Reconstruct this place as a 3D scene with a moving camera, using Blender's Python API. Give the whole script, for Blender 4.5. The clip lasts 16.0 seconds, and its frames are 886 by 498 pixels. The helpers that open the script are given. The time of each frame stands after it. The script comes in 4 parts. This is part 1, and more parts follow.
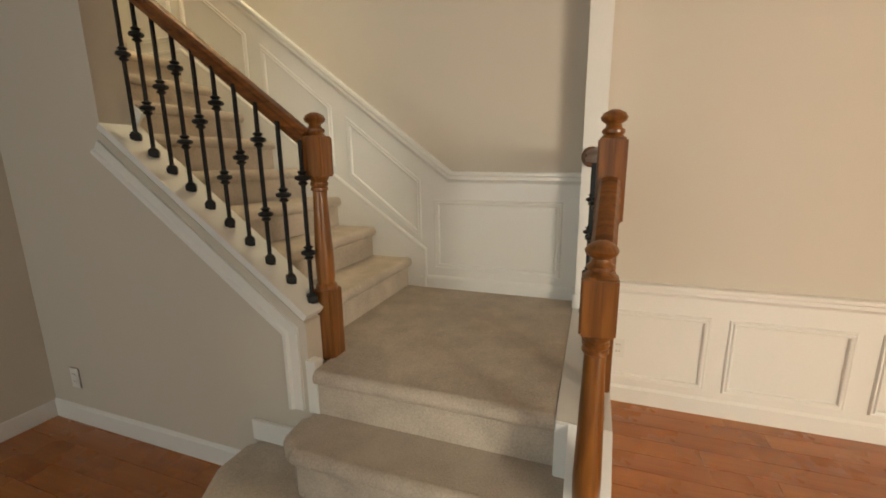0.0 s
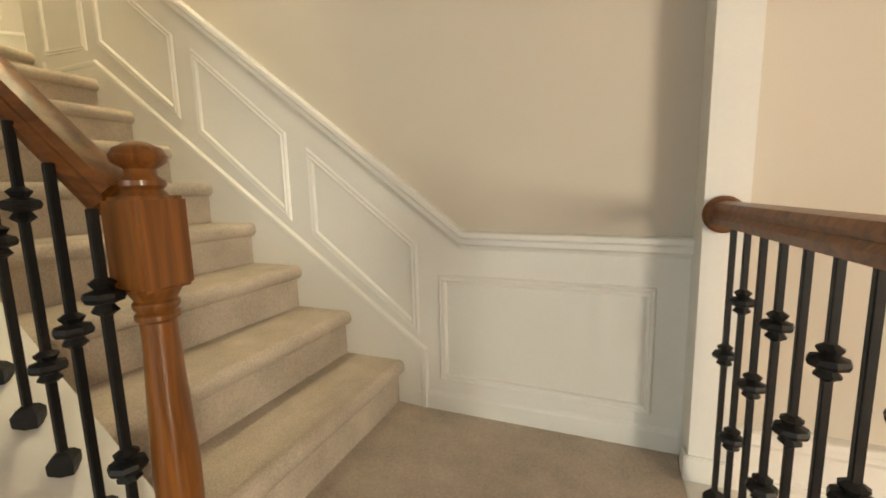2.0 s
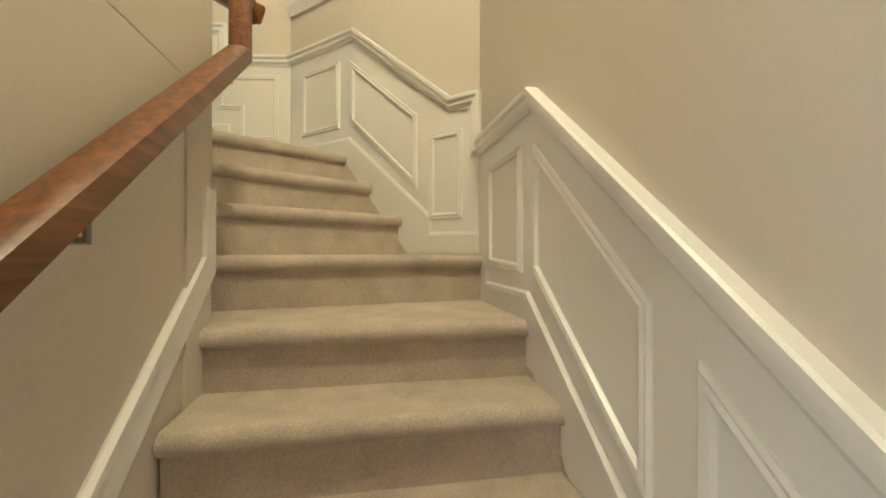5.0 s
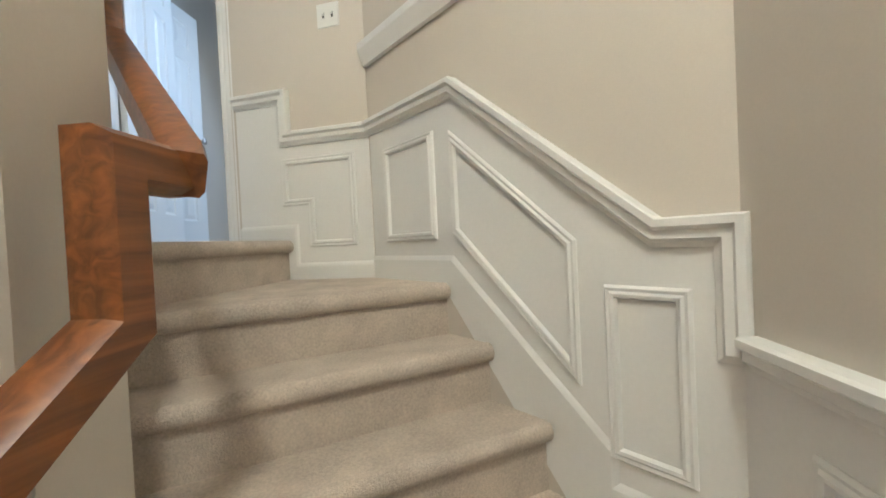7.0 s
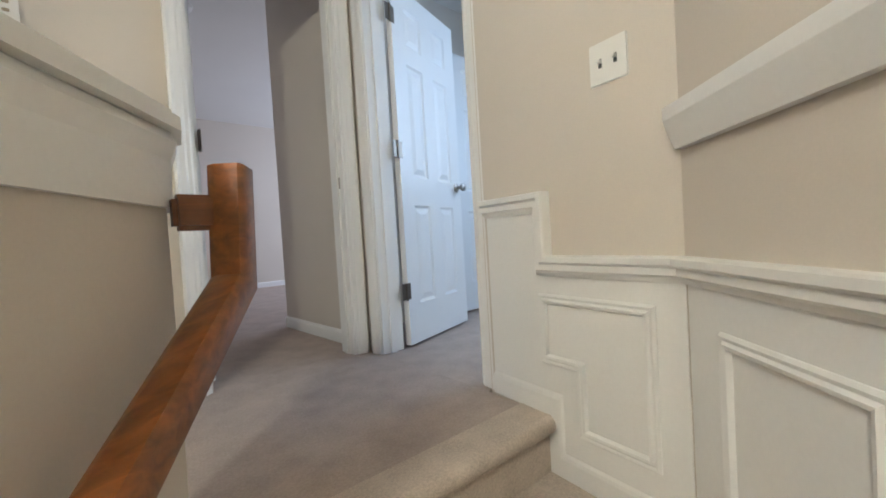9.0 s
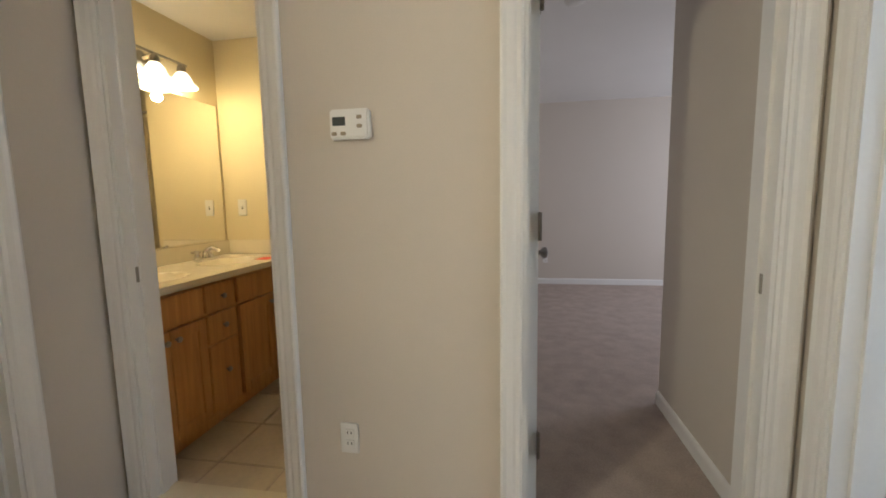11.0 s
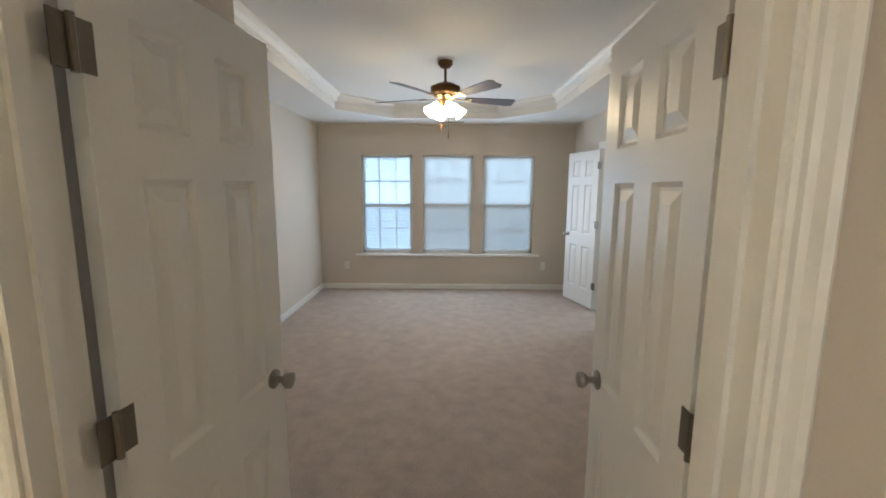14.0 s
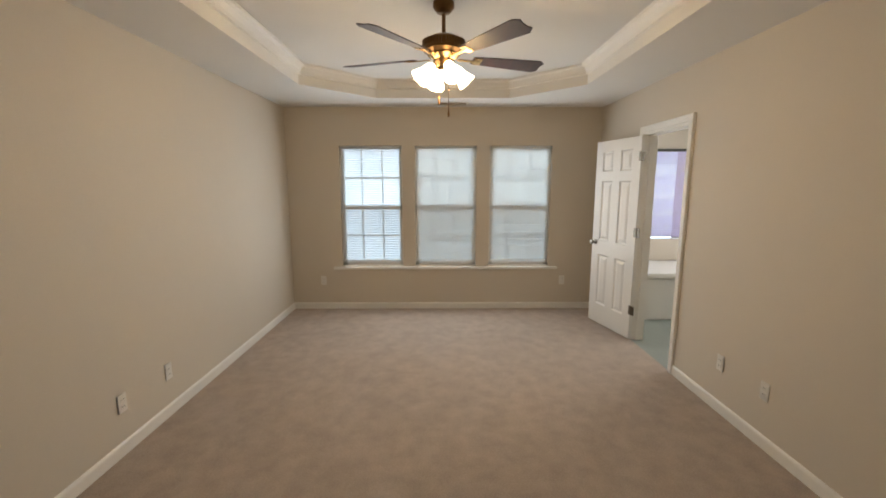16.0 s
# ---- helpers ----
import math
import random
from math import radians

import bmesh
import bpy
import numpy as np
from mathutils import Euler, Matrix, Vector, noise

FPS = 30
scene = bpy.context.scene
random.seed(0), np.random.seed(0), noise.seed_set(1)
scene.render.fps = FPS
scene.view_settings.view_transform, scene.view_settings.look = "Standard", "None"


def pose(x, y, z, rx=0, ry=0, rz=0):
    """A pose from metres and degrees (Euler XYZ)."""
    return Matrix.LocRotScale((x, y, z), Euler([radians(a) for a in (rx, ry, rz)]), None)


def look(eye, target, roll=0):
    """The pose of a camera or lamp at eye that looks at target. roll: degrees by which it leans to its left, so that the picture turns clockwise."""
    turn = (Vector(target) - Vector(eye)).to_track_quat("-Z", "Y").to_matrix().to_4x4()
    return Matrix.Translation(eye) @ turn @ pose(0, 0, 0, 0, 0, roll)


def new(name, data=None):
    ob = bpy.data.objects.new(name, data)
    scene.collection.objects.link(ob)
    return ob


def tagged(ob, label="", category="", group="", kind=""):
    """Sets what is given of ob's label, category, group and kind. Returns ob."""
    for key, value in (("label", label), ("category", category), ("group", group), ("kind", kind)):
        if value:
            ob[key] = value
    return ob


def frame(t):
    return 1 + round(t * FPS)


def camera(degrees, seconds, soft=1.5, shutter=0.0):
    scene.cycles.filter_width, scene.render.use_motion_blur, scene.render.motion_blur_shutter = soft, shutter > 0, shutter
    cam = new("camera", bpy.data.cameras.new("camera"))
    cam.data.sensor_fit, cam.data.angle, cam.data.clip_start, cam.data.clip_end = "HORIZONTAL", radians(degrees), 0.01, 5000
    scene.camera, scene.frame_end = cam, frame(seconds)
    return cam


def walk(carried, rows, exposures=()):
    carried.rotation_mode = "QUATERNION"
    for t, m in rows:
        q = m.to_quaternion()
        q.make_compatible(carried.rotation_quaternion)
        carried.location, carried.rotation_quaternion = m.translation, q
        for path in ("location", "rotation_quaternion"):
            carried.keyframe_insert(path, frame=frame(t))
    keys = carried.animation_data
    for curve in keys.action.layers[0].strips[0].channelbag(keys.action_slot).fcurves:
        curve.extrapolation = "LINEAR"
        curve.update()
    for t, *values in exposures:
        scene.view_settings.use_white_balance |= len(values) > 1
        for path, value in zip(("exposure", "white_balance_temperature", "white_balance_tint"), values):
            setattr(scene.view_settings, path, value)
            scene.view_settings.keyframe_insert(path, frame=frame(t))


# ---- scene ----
# ---- camera ----
PATH = [
    (0, (0.873, 0.235, 1.343), (0.204, 2.075, 0.933), -0.73),
    (0.5, (0.837, 0.432, 1.350), (0.161, 2.271, 0.949), -0.97),
    (1, (0.769, 0.655, 1.363), (0.085, 2.493, 0.972), -1.10),
    (1.5, (0.653, 0.895, 1.401), (-0.024, 2.745, 1.053), -1.91),
    (2, (0.575, 1.142, 1.443), (-0.170, 2.977, 1.160), -1.41),
    (2.5, (0.512, 1.401, 1.587), (-0.481, 3.116, 1.315), -1.78),
    (3, (0.349, 1.586, 1.730), (-0.883, 3.128, 1.405), -3.08),
    (3.5, (0.141, 1.794, 1.824), (-1.374, 3.061, 1.513), -3.49),
    (4, (-0.115, 1.967, 1.963), (-1.888, 2.866, 1.741), -2.49),
    (4.5, (-0.409, 2.034, 2.113), (-2.319, 2.618, 2.016), -1.71),
    (4.7, (-0.511, 2.044, 2.181), (-2.451, 2.532, 2.135), -0.82),
    (6.8, (-1.583, 2.082, 2.936), (-3.580, 1.978, 2.914), -2.44),
    (7, (-1.670, 2.085, 3.002), (-3.659, 1.879, 2.965), -2.77),
    (7.5, (-1.868, 2.143, 3.161), (-3.764, 1.514, 3.063), -1.23),
    (8, (-2.036, 2.097, 3.296), (-3.776, 1.114, 3.227), -0.08),
    (8.2, (-2.105, 2.049, 3.371), (-3.816, 1.014, 3.339), -2.11),
    (10.3, (-2.873, 1.551, 4.046), (-3.005, -0.434, 3.842), -0.62),
    (10.5, (-2.870, 1.450, 4.113), (-2.849, -0.542, 3.926), -0.84),
    (11, (-2.863, 1.242, 4.230), (-2.525, -0.716, 4.001), -0.99),
    (11.5, (-2.872, 1.005, 4.340), (-1.858, -0.704, 4.112), -0.80),
    (12, (-2.736, 0.864, 4.426), (-1.134, -0.313, 4.213), 0.64),
    (12.5, (-2.584, 0.806, 4.551), (-0.685, 0.227, 4.303), 1.53),
    (13, (-2.415, 0.743, 4.586), (-0.441, 0.501, 4.370), 2.12),
    (13.5, (-2.201, 0.715, 4.584), (-0.220, 0.665, 4.312), 1.36),
    (14, (-1.927, 0.746, 4.590), (0.052, 0.755, 4.301), 0.31),
    (14.5, (-1.666, 0.730, 4.588), (0.314, 0.753, 4.309), 0.53),
    (15, (-1.384, 0.709, 4.625), (0.594, 0.744, 4.332), 0.73),
    (15.5, (-1.077, 0.756, 4.641), (0.901, 0.751, 4.339), -0.04),
    (16, (-0.765, 0.769, 4.625), (1.211, 0.759, 4.313), -0.04),
]
cam = camera(93.9, 16.0, soft=1.8)
walk(cam, [(r[0], look(r[1], r[2], r[3])) for r in PATH], [
    (0.0, 0.15, 7500, 2), (1.5, 0.5, 7600, 0), (2.5, 0.5, 7250, 0), (3.5, 0.4, 6800, -1), (4.5, 0.25, 6700, -1), (7.0, 0.1, 5100, 6), (8.2, 0.12, 5000, 8),
    (10.5, -0.45, 5700, 9), (11.3, -0.15, 5700, 9), (12.0, -0.2, 5600, 8), (12.5, -0.3, 5700, 8), (13.5, 0.15, 6000, 8), (14.5, 0.4, 6500, 9), (15.0, 0.45, 7000, 11), (16.0, 0.18, 8000, 13)])
OFF = Vector((-0.15, -0.12, 0))   # shift of the hall and the rooms off it
ORIGIN = Vector((0, 0, 0))
SECTION = [ORIGIN]
F = 3.04            # upper floor level
CEIL = 5.53         # upper ceiling
BY = 2.584          # back wall of the stairs
KX, KY = -2.537, 2.584   # corner of back wall and slanted wall
AX, AY = -3.55, 1.571    # corner of slanted wall and switch wall
CX = -3.57

# ---- light ----
world = bpy.data.worlds.new("world")
scene.world = world
world.use_nodes = True
wn = world.node_tree.nodes
sky = wn.new("ShaderNodeTexSky")
sky.sky_type, sky.sun_disc, sky.sun_elevation, sky.sun_rotation = "NISHITA", False, radians(40), radians(200)
wn["Background"].inputs["Strength"].default_value = 0.12
world.node_tree.links.new(sky.outputs["Color"], wn["Background"].inputs["Color"])


def area_light(name, loc, aim, sx, sy, power, color):
    d = bpy.data.lights.new(name, "AREA")
    d.shape, d.size, d.size_y, d.energy, d.color = "RECTANGLE", sx, sy, power, color
    ob = new(name, d)
    ob.matrix_world = Matrix.Translation(SECTION[0]) @ look(loc, aim)
    return ob


def bulb(name, loc, power, color, r=0.04):
    d = bpy.data.lights.new(name, "POINT")
    d.energy, d.color, d.shadow_soft_size = power, color, r
    ob = new(name, d)
    ob.location = Vector(loc) + SECTION[0]
    return ob


DAY = (0.80, 0.90, 1.0)
WARM = (1.0, 0.70, 0.31)
area_light("window_light", (-0.6, -3.9, 1.5), (-0.6, 0, 1.3), 2.0, 1.7, 46, DAY)
area_light("window_light", (5.9, -2.2, 1.5), (0, 1.2, 1.2), 2.4, 1.7, 340, (1.0, 0.93, 0.85))
area_light("window_light", (4.35, 0.71, 4.33), (0, 0.71, 4.0), 2.5, 1.45, 27, (0.72, 0.85, 1.0))
area_light("window_light", (-4.25, 2.05, 4.5), (-4.2, -0.2, 4.1), 0.8, 1.4, 9, (0.62, 0.8, 1.0))
area_light("window_light", (-5.55, 0.95, 4.6), (-2.6, 0.8, 3.1), 1.1, 1.4, 26, (0.76, 0.88, 1.0))
area_light("window_light", (-6.8, -3.0, 4.5), (-3.0, -3.2, 4.2), 1.4, 1.4, 60, (0.95, 0.92, 0.95))
area_light("window_light", (3.6, -3.1, 4.6), (3.2, -1.2, 4.0), 1.2, 1.2, 30, (0.85, 0.93, 1.0))

# ---- materials ----


def mat(name, color, rough=0.6, metal=0.0, var=0.06, scale=3.0, fine=60.0, bump=0.05, bscale=None, coat=0.0):
    m = bpy.data.materials.new(name)
    m.use_nodes = True
    nt = m.node_tree
    n, l = nt.nodes, nt.links
    b = n["Principled BSDF"]
    b.inputs["Metallic"].default_value = metal
    b.inputs["Coat Weight"].default_value = coat
    tc = n.new("ShaderNodeTexCoord")
    big, small = n.new("ShaderNodeTexNoise"), n.new("ShaderNodeTexNoise")
    big.inputs["Scale"].default_value, small.inputs["Scale"].default_value = scale, fine
    big.inputs["Detail"].default_value, small.inputs["Detail"].default_value = 4, 3
    for q in (big, small):
        l.new(tc.outputs["Object"], q.inputs["Vector"])
    add = n.new("ShaderNodeMath")
    add.operation = "ADD"
    l.new(big.outputs["Fac"], add.inputs[0])
    l.new(small.outputs["Fac"], add.inputs[1])
    mr = n.new("ShaderNodeMapRange")
    mr.inputs["From Min"].default_value, mr.inputs["From Max"].default_value = 0.6, 1.4
    mr.inputs["To Min"].default_value, mr.inputs["To Max"].default_value = 1 - var, 1 + var
    l.new(add.outputs[0], mr.inputs["Value"])
    mx = n.new("ShaderNodeVectorMath")
    mx.operation = "SCALE"
    mx.inputs[0].default_value = color
    l.new(mr.outputs["Result"], mx.inputs["Scale"])
    l.new(mx.outputs["Vector"], b.inputs["Base Color"])
    rr = n.new("ShaderNodeMapRange")
    rr.inputs["To Min"].default_value, rr.inputs["To Max"].default_value = max(0.02, rough - 0.08), min(1, rough + 0.08)
    l.new(big.outputs["Fac"], rr.inputs["Value"])
    l.new(rr.outputs["Result"], b.inputs["Roughness"])
    if bump:
        bp = n.new("ShaderNodeBump")
        bp.inputs["Strength"].default_value, bp.inputs["Distance"].default_value = bump, 0.01
        if bscale:
            bt = n.new("ShaderNodeTexNoise")
            bt.inputs["Scale"].default_value, bt.inputs["Detail"].default_value = bscale, 2
            l.new(tc.outputs["Object"], bt.inputs["Vector"])
            l.new(bt.outputs["Fac"], bp.inputs["Height"])
        else:
            l.new(small.outputs["Fac"], bp.inputs["Height"])
        l.new(bp.outputs["Normal"], b.inputs["Normal"])
    return m


def wood(name, dark, light, axis=0, rough=0.35, coat=0.3, stretch=14.0):
    m = mat(name, light, rough, 0, coat=coat, bump=0.04)
    n, l = m.node_tree.nodes, m.node_tree.links
    tc = [q for q in n if q.type == "TEX_COORD"][0]
    mp = n.new("ShaderNodeMapping")
    s = [stretch * 2.2] * 3
    s[axis] = stretch * 0.12
    mp.inputs["Scale"].default_value = s
    l.new(tc.outputs["Object"], mp.inputs["Vector"])
    w = n.new("ShaderNodeTexNoise")
    w.inputs["Scale"].default_value, w.inputs["Detail"].default_value, w.inputs["Distortion"].default_value = 1.0, 5, 0.8
    l.new(mp.outputs["Vector"], w.inputs["Vector"])
    oi = n.new("ShaderNodeObjectInfo")
    ad = n.new("ShaderNodeMath")
    ad.operation = "MULTIPLY_ADD"
    ad.inputs[1].default_value = 0.14
    l.new(oi.outputs["Random"], ad.inputs[0])
    l.new(w.outputs["Fac"], ad.inputs[2])
    cr = n.new("ShaderNodeValToRGB")
    cr.color_ramp.elements[0].position, cr.color_ramp.elements[0].color = 0.35, (*dark, 1)
    cr.color_ramp.elements[1].position, cr.color_ramp.elements[1].color = 0.85, (*light, 1)
    l.new(ad.outputs[0], cr.inputs["Fac"])
    l.new(cr.outputs["Color"], n["Principled BSDF"].inputs["Base Color"])
    return m


def glow(name, color, strength):
    m = bpy.data.materials.new(name)
    m.use_nodes = True
    b = m.node_tree.nodes["Principled BSDF"]
    b.inputs["Base Color"].default_value = (0.85, 0.85, 0.82, 1)
    b.inputs["Roughness"].default_value = 0.3
    b.inputs["Emission Color"].default_value = (*color, 1)
    b.inputs["Emission Strength"].default_value = strength
    return m


PAINT = mat("wall_paint", (0.60, 0.545, 0.475), 0.75, var=0.03, scale=1.2, fine=180, bump=0.03)
# bathroom walls: the vanity lamps' yellow light is put into this colour
PAINT_LAMPLIT = mat("lamplit_bath_paint", (0.68, 0.595, 0.39), 0.7, var=0.03, scale=1.2, fine=180, bump=0.03)
TRIM = mat("white_trim", (0.78, 0.77, 0.745), 0.32, var=0.025, scale=2, fine=90, bump=0.02)
DOOR = mat("door_paint", (0.77, 0.765, 0.75), 0.35, var=0.03, scale=2, fine=120, bump=0.04)
CEILM = mat("ceiling_paint", (0.74, 0.73, 0.71), 0.85, var=0.03, scale=2, fine=200, bump=0.06)
CARPET = mat("carpet", (0.56, 0.48, 0.40), 0.97, var=0.26, scale=8, fine=150, bump=0.6, bscale=300)
CARPET_UP = mat("bedroom_carpet", (0.44, 0.365, 0.315), 0.97, var=0.20, scale=9, fine=130, bump=0.6, bscale=300)
OAK = wood("oak", (0.10, 0.030, 0.005), (0.31, 0.115, 0.024), 2, 0.36, 0.2, 22)
OAKX = wood("oak_rail", (0.085, 0.024, 0.004), (0.27, 0.095, 0.02), 0, 0.36, 0.18, 22)
CAB = wood("cabinet_oak", (0.42, 0.19, 0.05), (0.60, 0.31, 0.10), 2, 0.38, 0.2)
HARD = wood("hardwood", (0.28, 0.075, 0.012), (0.52, 0.185, 0.036), 0, 0.28, 0.35, 8)
IRON = mat("black_iron", (0.012, 0.012, 0.013), 0.5, 0.3, var=0.2, fine=90, bump=0.15)
NICKEL = mat("nickel", (0.34, 0.32, 0.29), 0.33, 1.0, var=0.05, bump=0.02)
CHROME = mat("chrome", (0.75, 0.75, 0.75), 0.12, 1.0, var=0.02, bump=0)
BRASS = mat("fan_bronze", (0.16, 0.085, 0.035), 0.35, 0.9, var=0.1, bump=0.02)
POLISHED = mat("polished_brass", (0.50, 0.33, 0.14), 0.25, 1.0, var=0.06, bump=0.01)
HINGE = mat("hinge_metal", (0.20, 0.175, 0.145), 0.36, 1.0, var=0.12, bump=0.03)
BLADE = wood("fan_blade", (0.014, 0.004, 0.004), (0.04, 0.011, 0.009), 0, 0.55, 0.0)
MARBLE = mat("cultured_marble", (0.76, 0.70, 0.56), 0.2, var=0.03, scale=4, fine=20, bump=0, coat=0.3)
TILE = mat("floor_tile", (0.55, 0.47, 0.36), 0.35, var=0.1, scale=3, fine=40, bump=0.05)
GROUT = mat("grout", (0.36, 0.30, 0.22), 0.9, var=0.08)
PLASTIC = mat("white_plastic", (0.74, 0.73, 0.70), 0.4, var=0.02, bump=0)
DARK = mat("dark_display", (0.03, 0.035, 0.03), 0.6, var=0.05, bump=0)
RED = mat("red_paper", (0.55, 0.05, 0.02), 0.7, var=0.05)
BLIND = mat("blind_slat", (0.80, 0.81, 0.82), 0.5, var=0.02, bump=0)
CURTAIN = mat("shower_curtain", (0.55, 0.47, 0.30), 0.8, var=0.06)
MIRROR = mat("mirror", (0.88, 0.88, 0.86), 0.02, 1.0, var=0.0, bump=0)
MIRROR.node_tree.nodes["Principled BSDF"].inputs["Roughness"].default_value = 0.02
for lk in list(MIRROR.node_tree.links):
    if lk.to_socket.name == "Roughness":
        MIRROR.node_tree.links.remove(lk)
SHADE = glow("lit_glass_shade", (1.0, 0.84, 0.55), 4.0)
FANSHADE = glow("lit_fan_shade", (1.0, 0.88, 0.66), 9.0)
BACKDROP = glow("daylight_backdrop", (0.44, 0.69, 1.0), 3.3)
SCREEN = mat("insect_screen", (0.10, 0.12, 0.14), 0.8, var=0.05, bump=0)
SCREEN.node_tree.nodes["Principled BSDF"].inputs["Alpha"].default_value = 0.28
GLASS = bpy.data.materials.new("window_glass")
GLASS.use_nodes = True
gb = GLASS.node_tree.nodes["Principled BSDF"]
gb.inputs["Transmission Weight"].default_value, gb.inputs["Roughness"].default_value = 1.0, 0.02
gb.inputs["IOR"].default_value = 1.05
# blinds let some daylight through
bb = BLIND.node_tree.nodes["Principled BSDF"]
tr = BLIND.node_tree.nodes.new("ShaderNodeBsdfTranslucent")
tr.inputs["Color"].default_value = (0.92, 0.90, 0.86, 1)
ms = BLIND.node_tree.nodes.new("ShaderNodeMixShader")
ms.inputs["Fac"].default_value = 0.64
out = BLIND.node_tree.nodes["Material Output"]
BLIND.node_tree.links.new(bb.outputs[0], ms.inputs[1])
BLIND.node_tree.links.new(tr.outputs[0], ms.inputs[2])
BLIND.node_tree.links.new(ms.outputs[0], out.inputs["Surface"])

# ---- shape helpers ----


def mesh_of(bm, name, material, smooth=False):
    bmesh.ops.recalc_face_normals(bm, faces=bm.faces)
    me = bpy.data.meshes.new(name)
    bm.to_mesh(me)
    bm.free()
    me.materials.append(material)
    if smooth:
        for p in me.polygons:
            p.use_smooth = True
        me.set_sharp_from_angle(angle=radians(40))
    return me


def part(name, bm, material, parent=None, label="", smooth=False):
    ob = new(name, mesh_of(bm, name, material, smooth))
    if parent:
        ob.parent = parent
    else:
        ob.location = SECTION[0]
    return tagged(ob, label)


def thing(name, label, category, group="", kind="", loc=(0, 0, 0), rz=0):
    ob = new(name)
    ob.matrix_world = Matrix.Translation(SECTION[0]) @ pose(*loc, 0, 0, rz)
    return tagged(ob, label, category, group, kind)


def box(bm, x0, x1, y0, y1, z0, z1, bevel=0.0):
    r = bmesh.ops.create_cube(bm, size=1.0)
    vs = r["verts"]
    for v in vs:
        v.co = Vector(((x0 + x1) / 2 + v.co.x * (x1 - x0), (y0 + y1) / 2 + v.co.y * (y1 - y0), (z0 + z1) / 2 + v.co.z * (z1 - z0)))
    if bevel:
        es = list({e for v in vs for e in v.link_edges})
        bmesh.ops.bevel(bm, geom=es, offset=bevel, segments=2, affect="EDGES")
    return bm


def boxed(*a, **k):
    return box(bmesh.new(), *a, **k)


def extrude_poly(bm, pts, z0, z1):
    lo = [bm.verts.new((x, y, z0)) for x, y in pts]
    hi = [bm.verts.new((x, y, z1)) for x, y in pts]
    bm.faces.new(hi)
    bm.faces.new(lo[::-1])
    for i in range(len(pts)):
        j = (i + 1) % len(pts)
        bm.faces.new((lo[i], lo[j], hi[j], hi[i]))
    return bm


def lathe(bm, prof, centre=(0, 0, 0), n=20, axis="z"):
    rings = []
    for r, h in prof:
        ring = []
        for i in range(n):
            a = 2 * math.pi * i / n
            p = (r * math.cos(a), r * math.sin(a), h)
            if axis == "x":
                p = (p[2], p[0], p[1])
            elif axis == "y":
                p = (p[0], p[2], p[1])
            ring.append(bm.verts.new(Vector(p) + Vector(centre)))
        rings.append(ring)
    for a, b in zip(rings, rings[1:]):
        for i in range(n):
            bm.faces.new((a[i], a[(i + 1) % n], b[(i + 1) % n], b[i]))
    bm.faces.new(rings[0][::-1])
    bm.faces.new(rings[-1])
    return bm


def sweep(bm, path, prof, up=(0, 0, 1), closed=False):
    """A closed profile (side, up) carried along 3D points with mitred corners; side is path x up."""
    n = len(path)
    P = [Vector(p) for p in path]
    U = Vector(up)
    rings = []
    for i in range(n):
        d0 = (P[i] - P[i - 1]).normalized() if (i > 0 or closed) else None
        d1 = (P[(i + 1) % n] - P[i]).normalized() if (i < n - 1 or closed) else None
        d0, d1 = d0 or d1, d1 or d0
        t = (d0 + d1).normalized()
        ring = []
        for s, h in prof:
            side = d0.cross(U).normalized()
            upv = side.cross(d0)
            q = P[i] + side * s + upv * h
            k = (P[i] - q).dot(t) / max(0.15, d0.dot(t))
            ring.append(bm.verts.new(q + d0 * k))
        rings.append(ring)
    m = len(prof)
    for i in range(n if closed else n - 1):
        a, b = rings[i], rings[(i + 1) % n]
        for j in range(m):
            bm.faces.new((a[j], a[(j + 1) % m], b[(j + 1) % m], b[j]))
    if not closed:
        bm.faces.new(rings[0][::-1])
        bm.faces.new(rings[-1])
    return bm


class Plane:
    """A wall face: local u along, z up, h out of the wall."""

    def __init__(self, o, u, n):
        self.o, self.u, self.n = Vector((*o, 0)), Vector((*u, 0)).normalized(), Vector((*n, 0)).normalized()

    def at(self, u, z, h=0.0):
        return self.o + self.u * u + self.n * h + Vector((0, 0, z))

    def mould(self, bm, path, prof, closed=False):
        """prof: (across, out); across is to the left of the path seen from the room side."""
        pts = [self.at(u, z) for u, z in path]
        return sweep(bm, pts, [(-w, h) for w, h in prof], up=self.n, closed=closed)


CHAIR = [(0, 0.0), (0, 0.012), (0.012, 0.018), (0.02, 0.03), (0.038, 0.03), (0.046, 0.042), (0.062, 0.042), (0.066, 0.034), (0.066, 0.0)]
PANEL = [(0, 0), (0, 0.008), (0.006, 0.015), (0.014, 0.012), (0.02, 0.018), (0.028, 0.016), (0.032, 0.006), (0.032, 0)]
CASE = [(0, 0), (0, 0.010), (0.008, 0.014), (0.02, 0.012), (0.03, 0.017), (0.05, 0.019), (0.062, 0.024), (0.07, 0.020), (0.07, 0)]
SKIRT = [(0, 0), (0, 0.013), (0.062, 0.013), (0.072, 0.010), (0.08, 0.004), (0.08, 0)]
BAND = [(0, 0), (0, 0.010), (0.075, 0.010), (0.082, 0.018), (0.098, 0.018), (0.105, 0.006), (0.105, 0)]


def panel(pl, corners, parent):
    """A picture-frame moulding; corners anticlockwise seen from the room."""
    c = corners
    area = sum(c[i][0] * c[(i + 1) % len(c)][1] - c[(i + 1) % len(c)][0] * c[i][1] for i in range(len(c)))
    if area < 0:
        c = c[::-1]
    return part("panel_moulding", pl.mould(bmesh.new(), c, PANEL, True), TRIM, parent)


